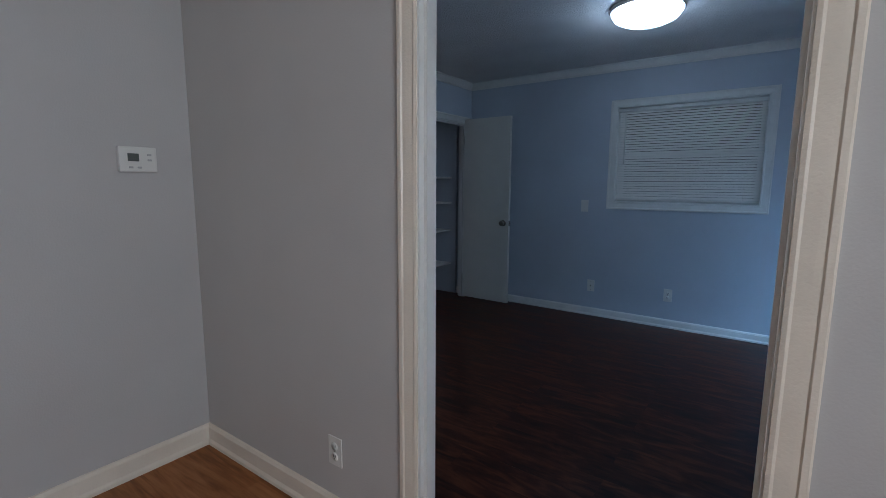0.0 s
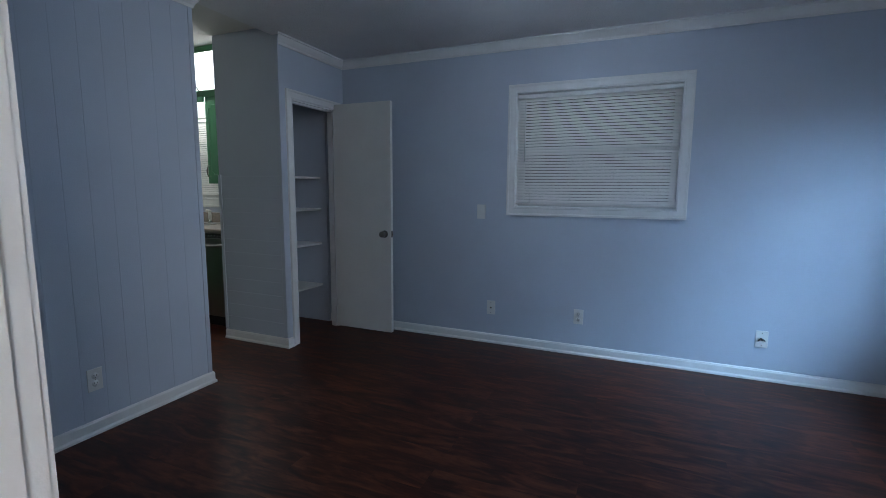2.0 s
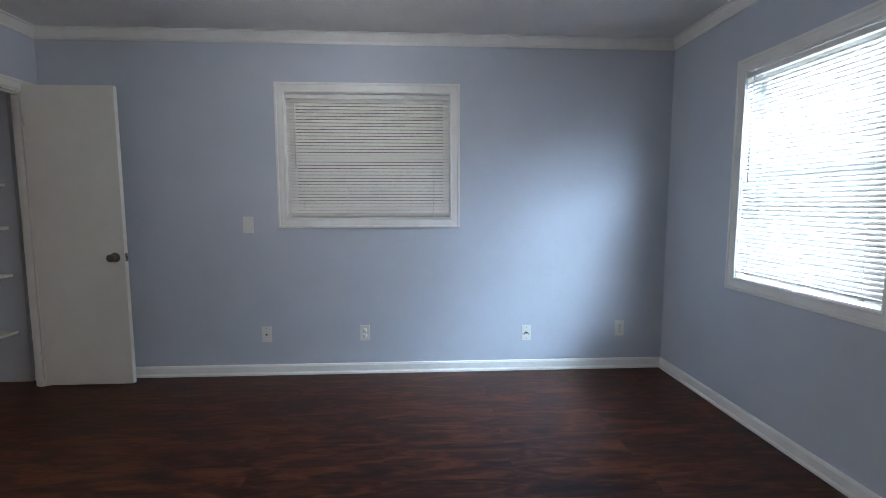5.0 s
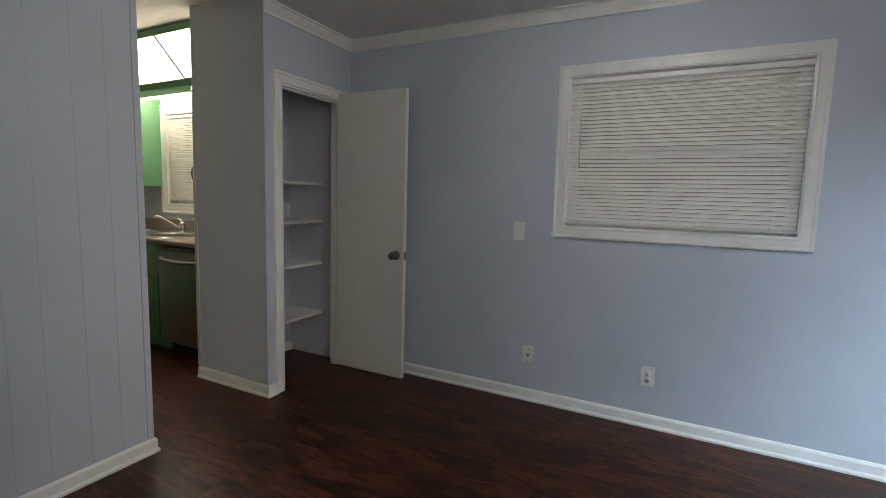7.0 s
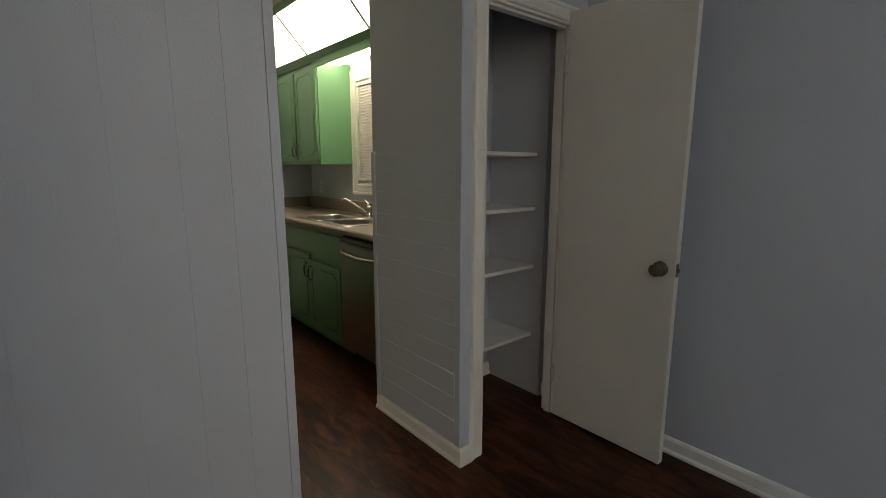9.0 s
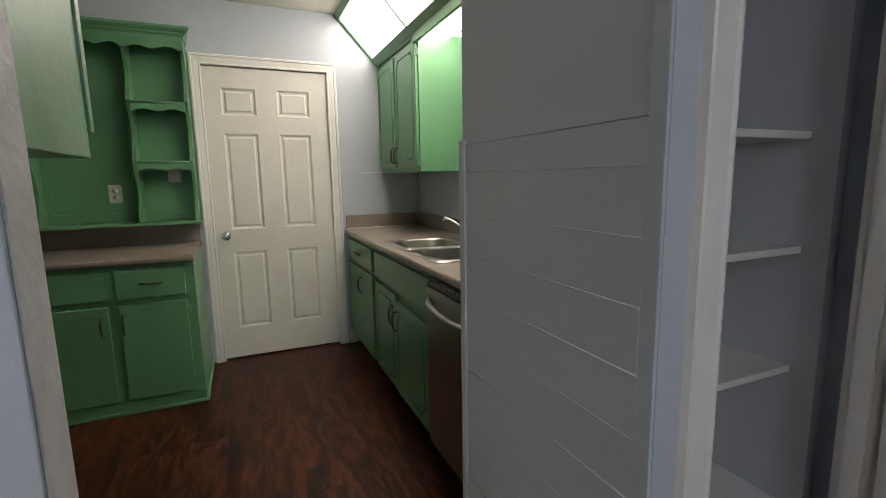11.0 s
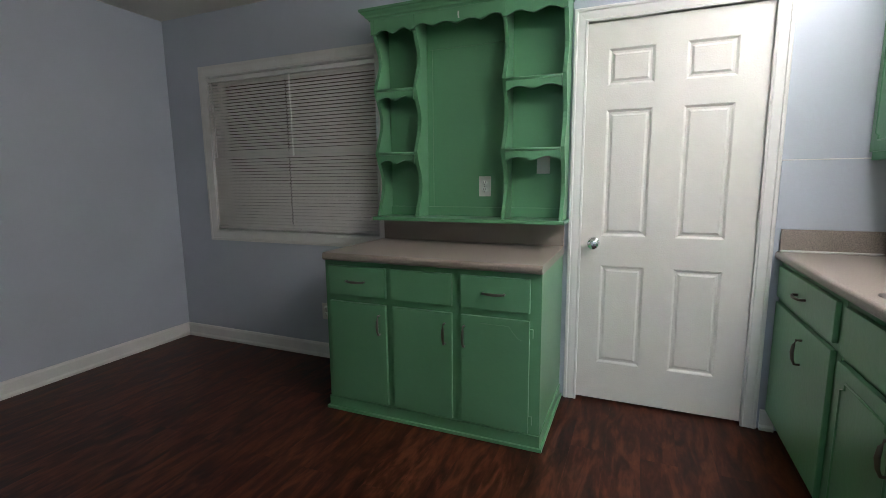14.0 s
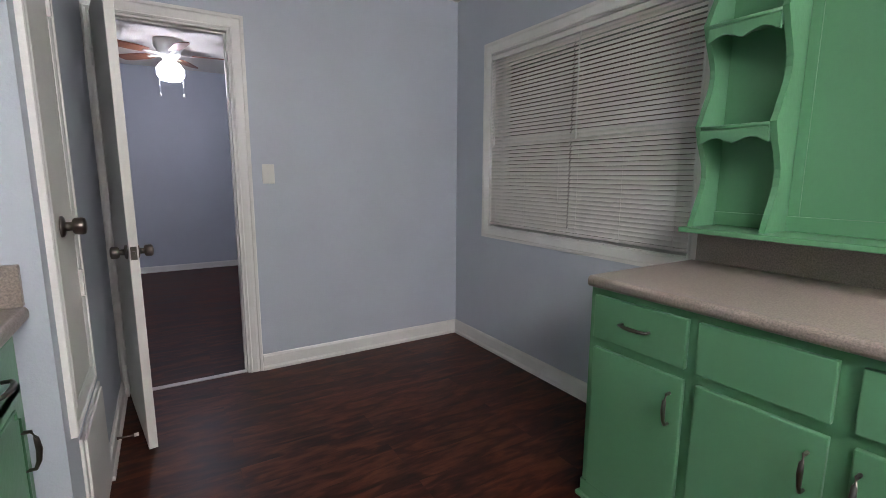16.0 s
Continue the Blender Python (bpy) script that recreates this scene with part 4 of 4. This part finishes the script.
SCREENTEXT = mat("grey_print", (0.5, 0.5, 0.5), 0.5, bump=0)
t = thing("dishwasher", pose(0, 0, 0), "stainless steel dishwasher with a bowed bar handle", "dishwasher")
box(t, "tub", -3.040, -2.453, FY + 0.012, KN - 0.03, 0.09, 0.855, BLACK)
box(t, "front_panel", -3.037, -2.456, FY - 0.042, FY + 0.011, 0.115, 0.818, STEEL, 0.006)
prism(t, "control_strip", [(FY - 0.038, 0.8195), (FY - 0.038, 0.826), (FY - 0.008, 0.853), (FY + 0.011, 0.853), (FY + 0.011, 0.8195)], "y", -3.037, -2.456, BLACK)
for k in range(9):
    bar = box(t, "button", -2.875 + k * 0.036, -2.864 + k * 0.036, FY - 0.0260, FY - 0.0215, 0.8375, 0.8402, SCREENTEXT, 0.0003)
tube(t, "bar_handle", [(-3.005, FY - 0.042, 0.762)] + [(-3.000 + 0.505 * k / 10, FY - 0.050 - 0.034 * math.sin(math.pi * k / 10) ** 0.6, 0.762 - 0.012 * math.sin(math.pi * k / 10)) for k in range(1, 10)] + [(-2.490, FY - 0.042, 0.762)], 0.0135, STEEL, 12)
box(t, "toe_panel", -3.035, -2.458, FY + 0.05, FY + 0.06, 0.0, 0.11, BLACK)
tagged(box(None, "cabinet_filler", -2.450, -2.388, FY + 0.002, FY + 0.02, 0.0, 0.858, GREEN, 0.002), "narrow green filler panel beside the dishwasher", "panel")


def wall_cabinet(m, w, dep, h, label, group, doors, handle_side):
    """An upper cabinet; local x across, y into the wall (front at 0), z from its underside."""
    t = thing("wall_cabinet", m, label, "cabinet", group)
    box(t, "body", 0, w, 0, dep, 0, h, GREEN, 0.002)
    step = w / doors
    for i in range(doors):
        a, b = i * step + (-0.004 if doors == 3 and i == 0 else 0.022), (i + 1) * step - 0.012
        hx = (b - 0.018 if i % 2 == 0 else a + 0.018) if doors > 1 else (a + 0.02 if handle_side < 0 else b - 0.02)
        leaf(t, "door", a, b, 0.035, h - 0.045, -0.019, hx, 0.115, rout=0.045)
    hinge_pair(t, w - 0.012, -0.019, 0.035, h - 0.045)
    return t


wall_cabinet(pose(-4.766, 5.112, 1.311), 0.846, KN - 0.003 - 5.112, 0.80, "light green two-door wall cabinet over the counter", "wall cabinets", 2, 1)
wall_cabinet(pose(-3.035, 5.107, 1.300), 0.610, KN - 0.003 - 5.107, 0.81, "light green wall cabinet beside the sink window", "wall cabinets", 1, -1)
wall_cabinet(pose(-2.040, 3.916, 1.300, 0, 0, EAST), 1.55, 0.257, 0.80, "light green wall cabinet beside the passage", "wall cabinets", 3, 1)

# counter on the passage side
t = thing("side_base_cabinet", pose(-2.50, 2.295, 0, 0, 0, EAST) @ pose(-0.80, 0, 0), "green base cabinet with a beige speckled counter", "cabinet")
box(t, "body", 0, 0.795, 0, 0.720, 0.10, 0.86, GREEN, 0.002)
box(t, "toe_kick", 0, 0.795, 0.07, 0.715, 0, 0.10, GREEN)
for i in range(2):
    a, b = 0.015 + i * 0.39, 0.385 + i * 0.39
    leaf(t, "drawer", a, b, 0.690, 0.835, -0.019, (a + b) / 2, 0.765, True)
    leaf(t, "door", a, b, 0.115, 0.720, -0.019, b - 0.05, 0.55, rout=0.05)
counter(t, 0, 0.796, -0.05, 0.720, 0.90)
box(t, "side_splash", 0.775, 0.796, -0.045, 0.715, 0.901, 1.005, COUNTER, 0.003)
box(t, "backsplash", 0, 0.774, 0.700, 0.720, 0.901, 1.005, COUNTER, 0.003)

# utility closet in the bump-out
t = thing("utility_door", pose(-2.585, 2.15, 0, 0, 0, EAST), "narrow white utility closet door with a metal knob", "door")
casing(t, "casing", "x", 0.0, 0.31, 0.56, 2.00, 0, -1, 0.072, WHITE)
box(t, "leaf", 0.003, 0.307, -0.011, -0.001, 0.563, 1.997, DOORW, 0.002)
knob(t, 0.10, 1.07, -0.011, -1, NICKEL)
for z in (0.86, 1.75):
    box(t, "hinge", 0.298, 0.314, -0.022, -0.004, z - 0.045, z + 0.045, WHITE, 0.002)
t = thing("access_panel", pose(-2.585, 2.13, 0, 0, 0, EAST), "small white access panel low on the wall", "panel")
box(t, "frame", 0.0, 0.47, -0.010, -0.001, 0.02, 0.435, WHITE, 0.003)
box(t, "cover", 0.02, 0.45, -0.018, -0.0105, 0.035, 0.42, WHITE, 0.003)
t = thing("door_stop", pose(-2.607, 1.40, 0.055), "small brass spring door stop on the baseboard", "door stop")
tube(t, "spring", [(0.02, 0, 0), (-0.02, 0.004, 0.001), (-0.06, 0.012, 0.004)], [0.008, 0.004, 0.004], NICKEL, 8)
lathe(t, "tip", [(0.008, -0.075), (0.008, -0.058)], PLATE, "x", (0, 0.013, 0.004), 10)

# ---- ceiling fan in the bedroom ----
t = thing("ceiling_fan", pose(-3.02, -1.6, 2.50), "white ceiling fan with wooden blades and a lit globe", "ceiling fan")
lathe(t, "motor", [(0.0, -0.001), (0.125, -0.001), (0.130, -0.02), (0.130, -0.07), (0.105, -0.10), (0.10, -0.15), (0.06, -0.17), (0.055, -0.20)], WHITE)
lathe(t, "globe", [(0.055, -0.20), (0.085, -0.22), (0.120, -0.27), (0.118, -0.33), (0.085, -0.375), (0.0, -0.392)], GLOBE)
t.children[-1].visible_shadow = False
for k in range(5):
    a = 2 * math.pi * k / 5 + 0.5
    r = pose(0, 0, 0, 0, 0, math.degrees(a))
    bl = prism(t, "blade", [(0.20, -0.045), (0.30, -0.062), (0.50, -0.065), (0.555, -0.045), (0.565, 0.0), (0.555, 0.045), (0.50, 0.065), (0.30, 0.062), (0.20, 0.045)], "z", -0.004, 0.004, BLADE, 0.0015)
    bl.matrix_basis = r @ pose(0, 0, -0.135, 10, 0, 0)
    arm = box(t, "blade_arm", 0.09, 0.24, -0.016, 0.016, -0.003, 0.003, WHITE, 0.002)
    arm.matrix_basis = r @ pose(0, 0, -0.142, 10, 0, 0)
for x in (-0.10, 0.10):
    tube(t, "pull_chain", [(x, 0.03, -0.22), (x, 0.03, -0.50)], 0.002, CHROME, 6)
    lathe(t, "chain_bob", [(0.002, -0.50), (0.008, -0.51), (0.008, -0.53), (0.0, -0.535)], PLATE, at=(x, 0.03, 0), seg=10)

# ---- painted boards on the closet wall, and grooves of the partition ----
host = bpy.data.objects["wall_closet_south"]
first = box(None, "board", -2.354, -1.757, 4.6475, 4.6545, 0.0, 0.1081, PAINT, 0.0014)
for k in range(11):
    b = first if k == 0 else new("board", first.data)
    b.parent = host
    b.location = (0, 0.0006 * math.sin(k * 2.1), 1.1702 - 0.1085 * k)
box(host, "board", -2.354, -1.757, 4.6478, 4.6545, 1.2790, 1.348, PAINT, 0.0014)
box(host, "cap_board", -2.354, -1.757, 4.6462, 4.6545, 1.3485, 1.353, PAINT, 0.001)
box(host, "corner_board", -1.7565, -1.7255, 4.6477, 4.6545, 0.078, 2.36, PAINT, 0.0014)
box(host, "corner_strip", -2.386, -2.356, 4.643, 4.6545, 0.078, 1.362, PAINT, 0.003)

for k in range(12):
    z = 1.2787 - 0.1085 * k
    tube(host, "paint_bead", [(-2.354, 4.6472, z), (-2.1, 4.6472, z + 0.0008), (-1.95, 4.6472, z - 0.0006), (-1.759, 4.6472, z)], 0.0018, PAINT, 6)
t = bpy.data.objects["hutch_shelf_unit"]
CHIP = mat("bare_primer", (0.62, 0.64, 0.58), 0.7, bump=0)
prism(t, "paint_chip", [(0.012, 2.118), (0.020, 2.116), (0.018, 2.098), (0.022, 2.084), (0.014, 2.082), (0.010, 2.100)], "x", -0.1852, -0.1838, CHIP)
host = bpy.data.objects["wall_partition"]
cuts = [2.11, 2.30, 2.42, 2.55, 2.69, 2.80, 2.93, 3.06, 3.18, 3.296, 3.406, 3.521, 3.667, 3.79, 3.901]
for a, b in zip(cuts, cuts[1:]):
    box(host, "panel_board", -1.7155, -1.7115, a + 0.0002, b - 0.0002, 0.0, 2.40, PAINT, 0.0007)
box(host, "edge_strip", -1.7155, -1.709, 3.9025, 3.9315, 0.0, 2.40, PAINT, 0.002)
box(host, "end_strip", -1.775, -1.717, 3.9305, 3.9335, 0.0, 2.43, mat("worn_white_edge", (0.62, 0.61, 0.60), 0.5, vary=0.2, scale=14, bump=0.05), 0.001)
